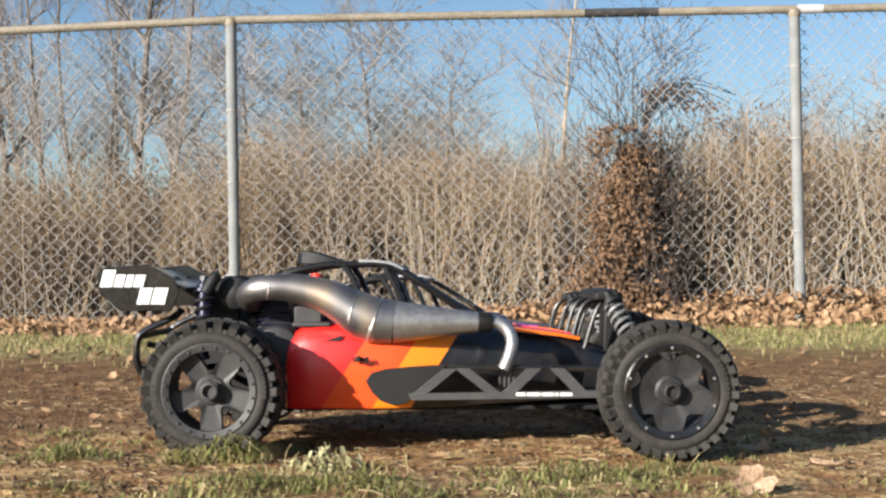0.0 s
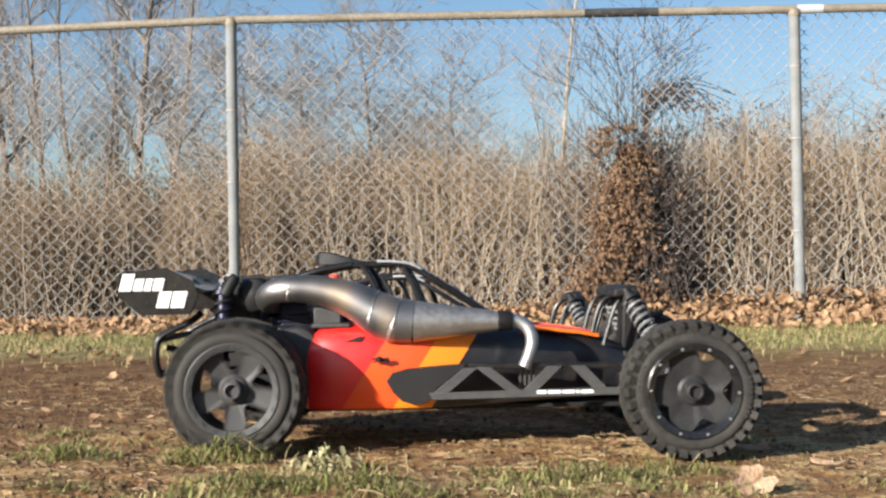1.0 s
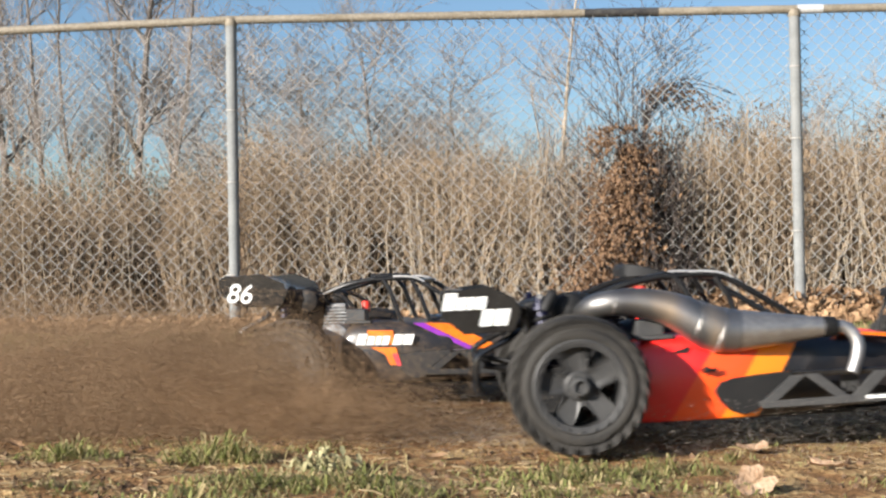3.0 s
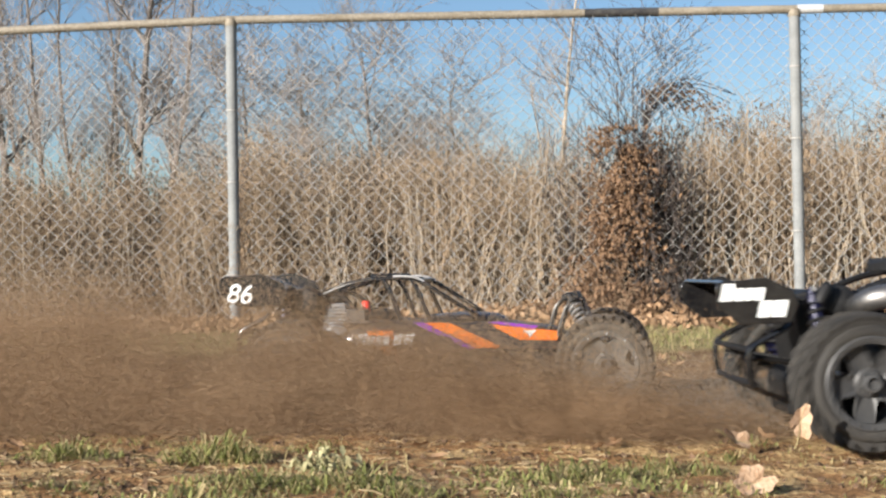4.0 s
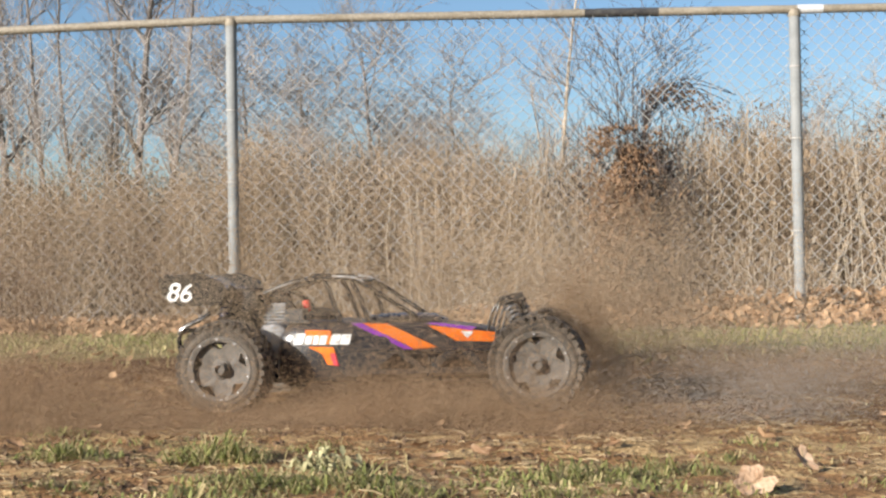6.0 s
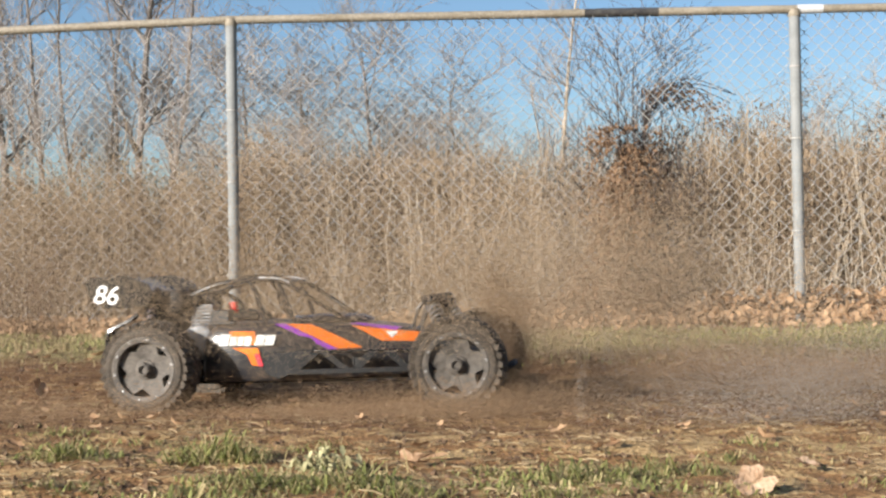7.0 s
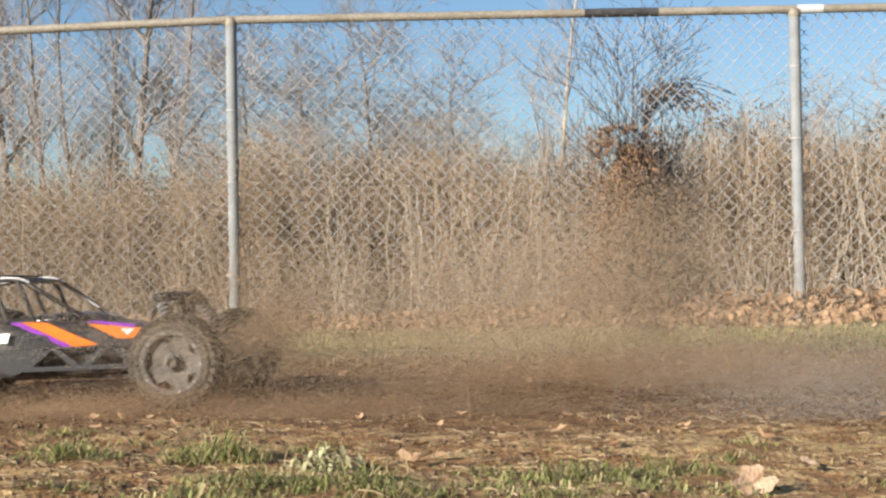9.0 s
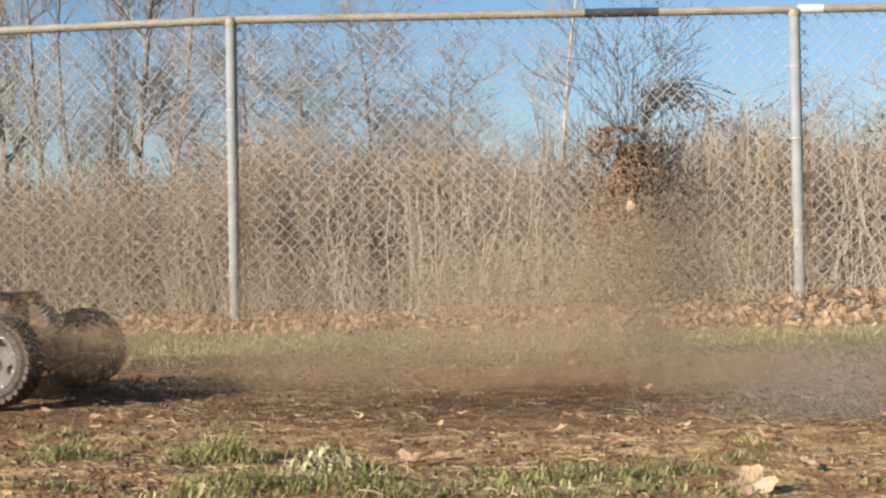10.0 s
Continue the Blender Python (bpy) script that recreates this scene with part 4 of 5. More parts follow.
        if i:
            copy_thing(bush, m)
        else:
            bush.matrix_basis = m
    # dark shrub at the fence
    shrub = make_tree("shrub", 77, 1.40, 0.011, M["bark_dark"], (7, 5, 4), "dark leafless shrub with withered brown leaves at its foot", 0.46, 0.22, 0.0015, 6, "shrub", reach=0.62, tilt=(0.02, 0.17))
    shrub.matrix_basis = pose(1.0, 6.86, -0.05)
    rng = random.Random(5)
    g = Geo()
    for _ in range(13000):
        z = 0.97 * rng.random() ** 1.25
        cx = -0.10 - 0.10 * (1 - z) ** 2
        x = cx + rng.gauss(0, 0.080 + 0.10 * (1 - z) ** 3)
        if noise.noise((x * 9, 3, z * 6)) < -0.22:
            continue
        leaf_at(g, (x, rng.gauss(-0.19, 0.09), z), rng.uniform(0.014, 0.036), rng, 0.0, 5)
    for _ in range(3600):
        x = rng.gauss(-0.22, 0.17)
        leaf_at(g, (x, rng.uniform(-0.42, 0.05), 0.06 + abs(rng.gauss(0, 0.11)) * math.exp(-((x + 0.16) / 0.3) ** 2)), rng.uniform(0.018, 0.042), rng, 0.2, 5)
    for _ in range(420):
        a = rng.uniform(0, 1)
        leaf_at(g, (0.02 + 0.42 * a + rng.gauss(0, 0.03), rng.gauss(0, 0.08), 1.19 - 0.25 * (a - 0.35) ** 2 - 0.1 * a + rng.gauss(0, 0.03)), rng.uniform(0.012, 0.034), rng, 0.0, 5)
    part("withered_leaves", g, M["shrub_leaf"], shrub, "withered brown leaves", smooth=0)
    vines_and_shade = Geo()
    # added dark stalks that stand in for the shade at the shrub's foot
    for _ in range(900):
        x, z = rng.gauss(0.04, 0.085), 0.75 * rng.random() ** 1.3
        stalk(vines_and_shade, (x, rng.gauss(-0.16, 0.10), z), (x + rng.gauss(0, 0.07), rng.gauss(-0.16, 0.1), z + rng.uniform(0.06, 0.26)), 0.0034, 0.0016, Vector((rng.gauss(0, 0.03), 0, 0)))
    for _ in range(260):
        x = rng.gauss(-0.05, 0.2)
        stalk(vines_and_shade, (x * 0.7, rng.gauss(0, 0.12), 0), (x + rng.gauss(0, 0.10), rng.gauss(0, 0.15), rng.uniform(0.4, 1.12)), 0.003, 0.0015, Vector((rng.gauss(0, 0.05), 0, 0)))
    for _ in range(14):
        e = rng.uniform(0.2, 0.5)
        vines_and_shade.tube(bend([(0.0, 0, 0.7), (0.05, rng.gauss(0, 0.05), 1.05 + rng.gauss(0, 0.04)), (e * 0.5, rng.gauss(0, 0.06), 1.2 + rng.gauss(0, 0.03)), (e, rng.gauss(0, 0.06), 1.08 + rng.gauss(0, 0.06))], 3), 0.003, 3, caps=False)
    part("vines_and_shade", vines_and_shade, M["bark_dark"], shrub, smooth=0)


def thicket_top(x):
    """Height of the dry thicket along the fence."""
    base = np.interp(x, [-3.5, -2.6, -1.6, -1.2, -0.9, -0.2, 0.35, 0.6, 1.2, 1.6, 2.0, 2.6, 3.5], [0.82, 0.84, 0.82, 0.86, 0.89, 0.90, 0.78, 0.78, 0.94, 1.04, 0.98, 0.97, 0.98])
    return base + 0.17 * noise.noise((x * 2.6, 0, 5)) + 0.06 * noise.noise((x * 9, 0, 2))


def tussock(g, leaves, c, top, spread, stems, rng, thick):
    """A clump of arching stems whose upper halves branch into fine feathery twigs with a few withered leaves."""
    for _ in range(stems):
        a, q = rng.uniform(0, 6.28), abs(rng.gauss(0, spread))
        h = top * rng.uniform(0.62, 1.05) * (1 - 0.35 * min(1.0, q / (2.2 * spread)))
        foot = Vector((c[0] + 0.25 * q * math.cos(a), c[1] + 0.25 * q * math.sin(a), c[2] - 0.02))
        tip = Vector((c[0] + q * math.cos(a), c[1] + 0.8 * q * math.sin(a), c[2] + h))
        mid = foot.lerp(tip, 0.55) + Vector((rng.gauss(0, 0.03), rng.gauss(0, 0.03), 0.10 * q))
        g.tube([foot, mid, tip], [thick, thick * 0.75, thick * 0.4], 3, caps=False)
        for _ in range(6):
            f = rng.random() ** 0.7
            p = mid.lerp(tip, f)
            b = rng.uniform(-1.0, 1.0) + 0.5 * math.cos(a)
            l = rng.uniform(0.05, 0.15) * (1.1 - 0.5 * f)
            e = p + Vector((l * math.sin(b), rng.gauss(0, 0.04), l * math.cos(b)))
            g.tube([p, e], [thick * 0.5, thick * 0.3], 3, caps=False)
            if rng.random() < 0.5:
                leaf_at(leaves, e, rng.uniform(0.010, 0.024), rng, 0.1, 5)


def make_thicket():
    rng = random.Random(23)
    front, tangle, leaves, dark, tufts = Geo(), Geo(), Geo(), Geo(), Geo()
    for _ in range(7400):
        y = 6.75 + 2.6 * rng.random() ** 1.3
        x = rng.uniform(-0.40, 0.42) * y
        if rng.random() > float(np.interp(x * 6.9 / y, [-0.9, -0.5, 0.7, 1.2], [0.22, 0.62, 0.62, 1.0])):
            continue
        top = thicket_top(x * 7.4 / y) * (1 + (y - 7.4) * 0.045) * rng.choice((rng.uniform(0.4, 0.9), rng.uniform(0.8, 1.12)))
        z = ground_height(x, y)
        if abs(x * 6.9 / y - 1.0) < 0.24 and y < 7.6:
            continue
        if noise.noise((x * 1.7, y * 1.1, 12)) < -0.10 and rng.random() < 0.85:
            continue
        side = 0.18 if x > 1.2 else 0.30
        tip = (x + rng.gauss(0, side) * top, y + rng.gauss(0, 0.12), z + top)
        stalk(front, (x, y, z - 0.02), tip, rng.uniform(0.0020, 0.0042), 0.0012, Vector((rng.gauss(0, 0.06), rng.gauss(0, 0.04), 0)))
    # arching clumps, thick above and hollow below
    for _ in range(170):
        y = 6.95 + 2.3 * rng.random() ** 1.1
        x = rng.uniform(-0.39, 0.41) * y
        if abs(x * 6.9 / y - 1.0) < 0.26 and y < 7.7:
            continue
        top = thicket_top(x * 7.4 / y) * (1 + (y - 7.4) * 0.045) * rng.uniform(0.78, 1.16)
        tussock(tufts, leaves, (x, y, ground_height(x, y)), top, rng.uniform(0.10, 0.20), rng.randint(24, 46), rng, rng.uniform(0.0018, 0.0028))
    for _ in range(6000):
        y = 6.75 + 2.4 * rng.random() ** 1.2
        x = rng.uniform(-0.40, 0.42) * y
        z = thicket_top(x * 7.4 / y) * (rng.uniform(0.35, 1.0) if rng.random() < 0.75 else rng.uniform(0.05, 0.4))
        if abs(x * 6.9 / y - 1.0) < 0.24 and y < 7.6:
            continue
        if x * 6.9 / y < -0.5 and z < 0.46 and rng.random() < 0.75:
            continue
        if noise.noise((x * 1.7, y * 1.1, 12)) < -0.10 and rng.random() < 0.8:
            continue
        a, l = rng.uniform(-1.3, 1.3), rng.uniform(0.08, 0.34)
        tip = (x + l * math.sin(a), y + rng.gauss(0, 0.08), z + l * math.cos(a))
        stalk(tangle, (x, y, z), tip, rng.uniform(0.0014, 0.0028), 0.001, Vector((rng.gauss(0, 0.03), 0, rng.gauss(0, 0.02))))
    for _ in range(15000):
        y = 6.95 + 2.3 * rng.random()
        x = rng.uniform(-0.40, 0.42) * y
        top = thicket_top(x * 7.4 / y)
        z = top * (1 - rng.random() ** (1.9 if x < 1.2 else 2.6) * 0.75)
        if noise.noise((x * 2.2, y, z * 2.5)) < -0.08:
            continue
        leaf_at(leaves, (x, y, z), rng.uniform(0.010, 0.030), rng, 0.1, 5)
    # back stalks coloured dark, so the gaps in front read as shaded depth
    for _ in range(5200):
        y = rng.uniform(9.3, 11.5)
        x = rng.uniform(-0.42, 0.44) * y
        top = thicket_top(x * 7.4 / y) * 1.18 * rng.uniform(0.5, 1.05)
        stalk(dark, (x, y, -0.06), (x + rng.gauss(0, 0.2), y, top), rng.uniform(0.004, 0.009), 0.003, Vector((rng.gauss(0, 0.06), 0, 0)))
    # low stalks in the same dark tone paint the shade of the hollows
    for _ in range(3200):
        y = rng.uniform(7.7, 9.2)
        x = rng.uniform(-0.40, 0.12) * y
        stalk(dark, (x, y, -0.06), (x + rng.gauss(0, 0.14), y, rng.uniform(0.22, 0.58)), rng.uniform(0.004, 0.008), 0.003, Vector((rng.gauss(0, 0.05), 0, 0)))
    pale = Geo()
    for _ in range(250):
        x = rng.choice((rng.uniform(-0.5, 0.65), rng.uniform(1.2, 2.4), rng.uniform(1.2, 2.6), rng.uniform(-2.6, 2.6)))
        y, h = rng.uniform(6.66, 7.0), rng.uniform(0.30, 0.95)
        stalk(pale, (x, y, -0.05), (x + rng.gauss(0, 0.22) * h, y, h), rng.uniform(0.0020, 0.0036), 0.0010, Vector((rng.gauss(0, 0.04), 0, 0)))
    stuff("pale_stalks", pale, M["pale_reed"], "bleached tall dry stalks against the fence", "undergrowth")
    for geo, mat, label in ((front, "reed", "dense dry straw-coloured stalks behind the fence"), (tufts, "reed", "arching feathery clumps of dry stems"), (tangle, "reed", "tangled thin dry stems among the stalks"), (dark, "shade_twig", "undergrowth stalks coloured dark as shade inside the thicket")):
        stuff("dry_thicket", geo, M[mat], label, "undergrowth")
    stuff("withered_foliage", leaves, M["brush_leaf"], "withered brown leaves caught in the thicket", "leaves")


def bank(x, y):
    """Height of the drifted leaves against the fence."""
    h = float(np.interp(x, [-3.5, -1.0, 0.0, 0.4, 0.9, 1.3, 2.2, 3.5], [0.03, 0.035, 0.05, 0.10, 0.10, 0.145, 0.15, 0.14]))
    return h * math.exp(-((y - 6.75) / 0.42) ** 2) * (1 + 0.4 * noise.noise((x * 5, y * 4, 1)))


def make_litter():
    rng = random.Random(41)
    g = Geo()
    for _ in range(7600):
        y = rng.gauss(6.55, 0.38)
        x = rng.uniform(-0.37, 0.40) * y
        b = bank(x, y)
        if y < 6.0 and rng.random() < 0.45:
            continue
        leaf_at(g, (x, y, ground_height(x, y) + b * rng.uniform(0.3, 1.0) + 0.012), rng.uniform(0.028, 0.075), rng, 0.6, 7)
    for _ in range(320):
        y = rng.uniform(1.6, 6.0)
        x = rng.uniform(-0.36, 0.36) * y
        leaf_at(g, (x, y, ground_height(x, y) + 0.008), rng.uniform(0.012, 0.034) * (1 if y < 3 else 1.6), rng, 1.15, 9)
    stuff("leaf_litter", g, M["litter"], "drift of fallen tan and rust leaves along the fence", "fallen leaves")


def make_grass():
    rng = random.Random(71)
    green, dry, straw, clods = Geo(), Geo(), Geo(), Geo()
    # tufts in front: x and y on the ground, spread, blades, height
    tufts = [(-0.47, 1.70, 0.060, 520, 0.036), (-0.285, 1.67, 0.062, 760, 0.050), (-0.20, 1.48, 0.090, 720, 0.032), (-0.10, 1.48, 0.070, 480, 0.034), (0.145, 1.56, 0.080, 560, 0.036), (0.27, 1.62, 0.060, 320, 0.036),
             (-0.40, 1.45, 0.06, 200, 0.022), (-0.57, 1.62, 0.05, 120, 0.024), (0.06, 1.46, 0.06, 180, 0.022), (0.22, 1.45, 0.09, 260, 0.022), (0.36, 1.72, 0.05, 100, 0.022), (-0.55, 1.95, 0.07, 160, 0.020), (-0.42, 1.86, 0.06, 140, 0.018), (0.50, 1.50, 0.06, 90, 0.022), (0.42, 1.85, 0.05, 90, 0.020), (-0.16, 1.78, 0.05, 120, 0.028), (-0.05, 1.40, 0.07, 320, 0.028), (-0.25, 1.38, 0.08, 360, 0.028), (0.11, 1.40, 0.07, 300, 0.026), (0.20, 1.56, 0.06, 260, 0.030), (0.31, 1.44, 0.05, 140, 0.024), (0.05, 1.60, 0.05, 150, 0.022)]
    for cx, cy, w, n, h in tufts:
        for _ in range(int(n * 0.72)):
            a, q = rng.uniform(0, 6.28), 1.15 * w * rng.random() ** 0.7
            x, y = cx + q * math.cos(a) + 0.3 * w * noise.noise((a * 2, cx * 9, 1)), cy + 0.75 * q * math.sin(a)
            g = green if rng.random() < 0.60 else dry
            blade(g, (x, y, ground_height(x, y) - 0.003), h * (1.15 - 0.7 * q / w) * rng.uniform(0.35, 1.25), rng.uniform(0.0012, 0.0030), rng.uniform(0.5, 2.4), rng.uniform(0, 6.28), rng.uniform(0.6, 1.7))
    for _ in range(5200):
        y = 1.2 + 1.5 * rng.random() ** 1.5
        x = rng.uniform(-0.40, 0.40) * y
        k = noise.noise((x * 5, y * 5, 9))
        if k < 0.10 + 0.15 * (y > 1.8):
            continue
        g = green if rng.random() < 0.15 + 0.5 * max(0, k) else dry
        blade(g, (x, y, ground_height(x, y) - 0.002), rng.uniform(0.005, 0.015), rng.uniform(0.0010, 0.0022), rng.uniform(0.3, 1.8), rng.uniform(0, 6.28), rng.uniform(0.6, 1.5))
    for _ in range(26000):
        y = rng.uniform(3.6, 6.7)
        x = rng.uniform(-0.37, 0.39) * y
        k = noise.noise((x * 1.3, y * 1.3, 4))
        if y < 4.5 and rng.random() < 0.93 - 0.25 * (y > 4.2) - 0.3 * max(0, k):
            continue
        lush = 0.28 + 0.5 * k + (0.15 if x > 0.7 else 0)
        blade(green if rng.random() < lush else dry, (x, y, ground_height(x, y) - 0.002), rng.uniform(0.010, 0.034), rng.uniform(0.0020, 0.0045), rng.uniform(0.1, 1.0), rng.uniform(0, 6.28), rng.uniform(0.3, 1.0))
    for _ in range(5000):
        y = 1.2 + 2.0 * rng.random() ** 1.2
        x = rng.uniform(-0.38, 0.38) * y
        if noise.noise((x * 4, y * 4, 2)) < -0.1:
            continue
        a, l = rng.uniform(0, 6.28), rng.uniform(0.008, 0.042) * rng.random() ** 0.6
        b = Vector((math.cos(a), math.sin(a) * 0.9, rng.uniform(-0.08, 0.35) * rng.random())) * l
        z = ground_height(x, y) + 0.001
        straw.tube([(x, y, z), (x + b.x * 0.5, y + b.y * 0.5, z + b.z * 0.7 + 0.001), (x + b.x, y + b.y, max(z, z + b.z))], rng.uniform(0.0004, 0.0009), 3, caps=False)
    for _ in range(5200):
        y = 1.25 + 2.3 * rng.random()
        x = rng.uniform(-0.38, 0.38) * y
        s = 0.0016 + 0.0052 * rng.random() ** 3
        m = Euler((rng.uniform(0, 6), rng.uniform(0, 6), rng.uniform(0, 6))).to_matrix()
        clod = [m @ Vector(q) * s * rng.uniform(0.6, 1.2) for q in ((1, 0, 0), (-1, 0, 0), (0, 1, 0), (0, -1, 0), (0, 0, 1), (0, 0, -1))]
        clods.add([q + Vector((x, y, ground_height(x, y) + s * 0.15)) for q in clod], [(0, 2, 4), (2, 1, 4), (1, 3, 4), (3, 0, 4), (2, 0, 5), (1, 2, 5), (3, 1, 5), (0, 3, 5)])
    stuff("grass", green, M["grass"], "short green grass blades in worn tufts", "grass")
    stuff("dry_grass", dry, M["dry_grass"], "yellowed dry grass blades", "grass")
    stuff("straw", straw, M["straw"], "loose dry straw lying on the soil", "straw")
    stuff("soil_clods", clods, M["clod"], "small dark clods of churned soil", "soil")


def make_rosette(x, y):
    """A low pale-leaved weed."""
    rng = random.Random(13)
    weed = tagged(new("weed"), "low pale green weed rosette growing in the soil", "plant")
    weed.location = (x, y, ground_height(x, y))
    for k in range(150):
        a, l, q = rng.uniform(0, 6.28), rng.uniform(0.007, 0.015), 0.048 * rng.random() ** 0.6
        e = rng.uniform(0.1, 1.2)
        b = Vector((q * math.cos(a * 3), 0.7 * q * math.sin(a * 3), 0.032 * (1 - q / 0.055) * rng.random()))
        d = Vector((math.cos(a) * math.cos(e), math.sin(a) * math.cos(e), math.sin(e)))
        s = Vector((-math.sin(a), math.cos(a), 0)) * l * 0.26
        up = Vector((0, 0, l * 0.15))
        g = Geo().add([b, b + d * l * 0.4 - s + up, b + d * l * 0.45, b + d * l * 0.4 + s + up, b + d * l * 0.8 - s * 0.8 + up, b + d * l * 0.82, b + d * l * 0.8 + s * 0.8 + up, b + d * l * 1.05],
                      [(0, 2, 1), (0, 3, 2), (1, 2, 5, 4), (2, 3, 6, 5), (4, 5, 7), (5, 6, 7)])
        part("leaf", g, M["weed"], weed, smooth=60)
    for _ in range(16):
        x0, y0, l = rng.gauss(0.01, 0.04), rng.gauss(0.02, 0.02), rng.uniform(0.012, 0.034)
        a = rng.uniform(-0.6, 0.6)
        part("dry_stem", Geo().tube(bend([(x0, y0, -0.004), (x0 + 0.3 * l * math.sin(a), y0, l * 0.6), (x0 + l * math.sin(a), y0, l * 0.95)], 3), [0.0009] * 4 + [0.0006] * 3, 4), M["dry_grass"], weed)
    return weed


M["weed"] = surface("pale_woolly_leaf", (0.26, 0.25, 0.12), (0.52, 0.47, 0.27), 60, 0.8, bump=0.3, translucent=0.15, per_object=0.4)
place_trees()
make_thicket()
make_litter()
make_grass()
make_rosette(-0.140, 1.60)


# ---- loose leaves and flying soil ----
def make_leaf(name, size, seed, label, spot):
    """A single dry leaf with a midrib and stalk; it stands or lies as its pose says."""
    rng = random.Random(seed)
    top, n = [], 18
    for k in range(n):
        a = 2 * math.pi * k / n
        r = size * (0.5 + 0.07 * math.cos(3 * a + seed) - 0.10 * (k % 3 == 1) + rng.uniform(-0.03, 0.03))
        x, y = r * math.cos(a), r * 0.72 * math.sin(a)
        top.append(Vector((x, y, 0.5 * x * x / size + 1.1 * y * y / size + rng.uniform(-0.02, 0.02) * size)))
    low = [v - Vector((0, 0, 0.0006)) for v in top]
    g = Geo().add([Vector((0, 0, -0.01 * size)), *top], [(0, k + 1, (k + 1) % n + 1) for k in range(n)])
    g.add([Vector((0, 0, -0.01 * size - 0.0006)), *low], [(0, (k + 1) % n + 1, k + 1) for k in range(n)])
    leaf = part(name, g, M["leaf"], None, label, smooth=0)
    tagged(leaf, label, "leaf", "loose dry leaves")
    part("stalk", Geo().tube(bend([(-0.45 * size, 0, 0.06 * size), (-0.62 * size, 0.01 * size, 0.10 * size), (-0.8 * size, 0.04 * size, 0.08 * size)], 3), 0.0008, 5), M["dry_grass"], leaf)
    part("midrib", Geo().tube([(-0.45 * size, 0, 0.105 * size), (0, 0, -0.008 * size), (0.42 * size, 0, 0.09 * size)], 0.0006, 5), M["dry_grass"], leaf)
    leaf.matrix_basis = spot
    return leaf


def dust_mesh(name, n, size, seed, material, length, width, slope=0.0, clump=9.0, flat_base=False):
    """Thin flakes of soil strewn through a ragged cloud; each is drawn out along the cloud's flow."""
    rs = np.random.RandomState(seed)
    size = np.array(size)
    got = []
    waves = rs.normal(0, clump, (14, 3))
    phase = rs.uniform(0, 6.28, 14)
    while sum(map(len, got)) < n:
        p = np.clip(rs.normal(0, 0.42, (n, 3)), -1.1, 1.1) * size
        if flat_base:
            p[:, 2] = np.abs(p[:, 2]) * 1.6 - size[2] * 0.3
        q = p * np.array((0.6, 1.0, 1.6))
        f = np.sin(q @ waves.T + phase).sum(1) / 3.0
        got.append(p[rs.uniform(-1.3, 1.5, n) < f])
    p = np.concatenate(got)[:n]
    a = slope + rs.normal(0, 0.28, n)
    d = np.stack((np.cos(a), rs.normal(0, 0.3, n), np.sin(a)), 1)
    d /= np.linalg.norm(d, axis=1)[:, None]
    s = np.cross(d, rs.normal(0, 1, (n, 3)) + np.array((0, 1.5, 0)))
    s /= np.linalg.norm(s, axis=1)[:, None]
    big = 1 + 1.2 * (rs.uniform(0, 1, n) ** 12)
    ln = (length * rs.uniform(0.4, 1.3, n) * big)[:, None]
    wd = (width * rs.uniform(0.5, 1.3, n) * big)[:, None]
    v = np.stack((p - d * ln / 2 - s * wd / 2, p - d * ln / 2 + s * wd / 2, p + d * ln / 2), 1).reshape(-1, 3)
    me = bpy.data.meshes.new(name)
    me.vertices.add(3 * n)
    me.vertices.foreach_set("co", v.astype(np.float32).ravel())
    me.loops.add(3 * n)
    me.loops.foreach_set("vertex_index", np.arange(3 * n, dtype=np.int32))
    me.polygons.add(n)
    me.polygons.foreach_set("loop_start", np.arange(0, 3 * n, 3, dtype=np.int32))
    me.update(calc_edges=True)
    me.materials.append(M[material])
    return me


DUST = "cloud of brown soil thrown up by the spinning wheels"
PUFF = [dust_mesh("flying_soil", 74000, (0.32, 0.13, 0.135), 100 + k, "dust", 0.0036, 0.00050, -0.15) for k in range(4)]
LOW = [dust_mesh("flying_soil", 44000, (0.36, 0.16, 0.065), 200 + k, "dust", 0.0036, 0.00050, 0.08) for k in range(2)]
HAZE = [dust_mesh("drifting_dust", 110000, (1.0, 0.28, 0.36), 300 + k, "haze", 0.0060, 0.0011, 0.0, 3.0) for k in range(2)]
FUME = [dust_mesh("drifting_smoke", 56000, (0.5, 0.14, 0.10), 400, "smoke", 0.0032, 0.00045, 0.1, 5.0)]
JET = dust_mesh("flying_soil", 120000, (0.26, 0.13, 0.065), 600, "jet", 0.0042, 0.00050, -0.28, 7.0)
VEIL = dust_mesh("drifting_dust", 200000, (0.95, 0.14, 0.30), 800, "haze", 0.0032, 0.00050, 0.0, 3.0)
SPRAY = dust_mesh("flying_soil", 95000, (0.19, 0.20, 0.12), 500, "jet", 0.0036, 0.00048, 0.5, 14.0)
DARK = dust_mesh("drifting_dust", 30000, (0.20, 0.16, 0.24), 700, "spray", 0.005, 0.0009, 0.0, 4.0)
AIRBORNE = []


def airborne(name, mesh, label, rows, category="dust"):
    ob = tagged(new(name, mesh), label, category, "dust in the air", "stuff")
    AIRBORNE.append((ob, rows))


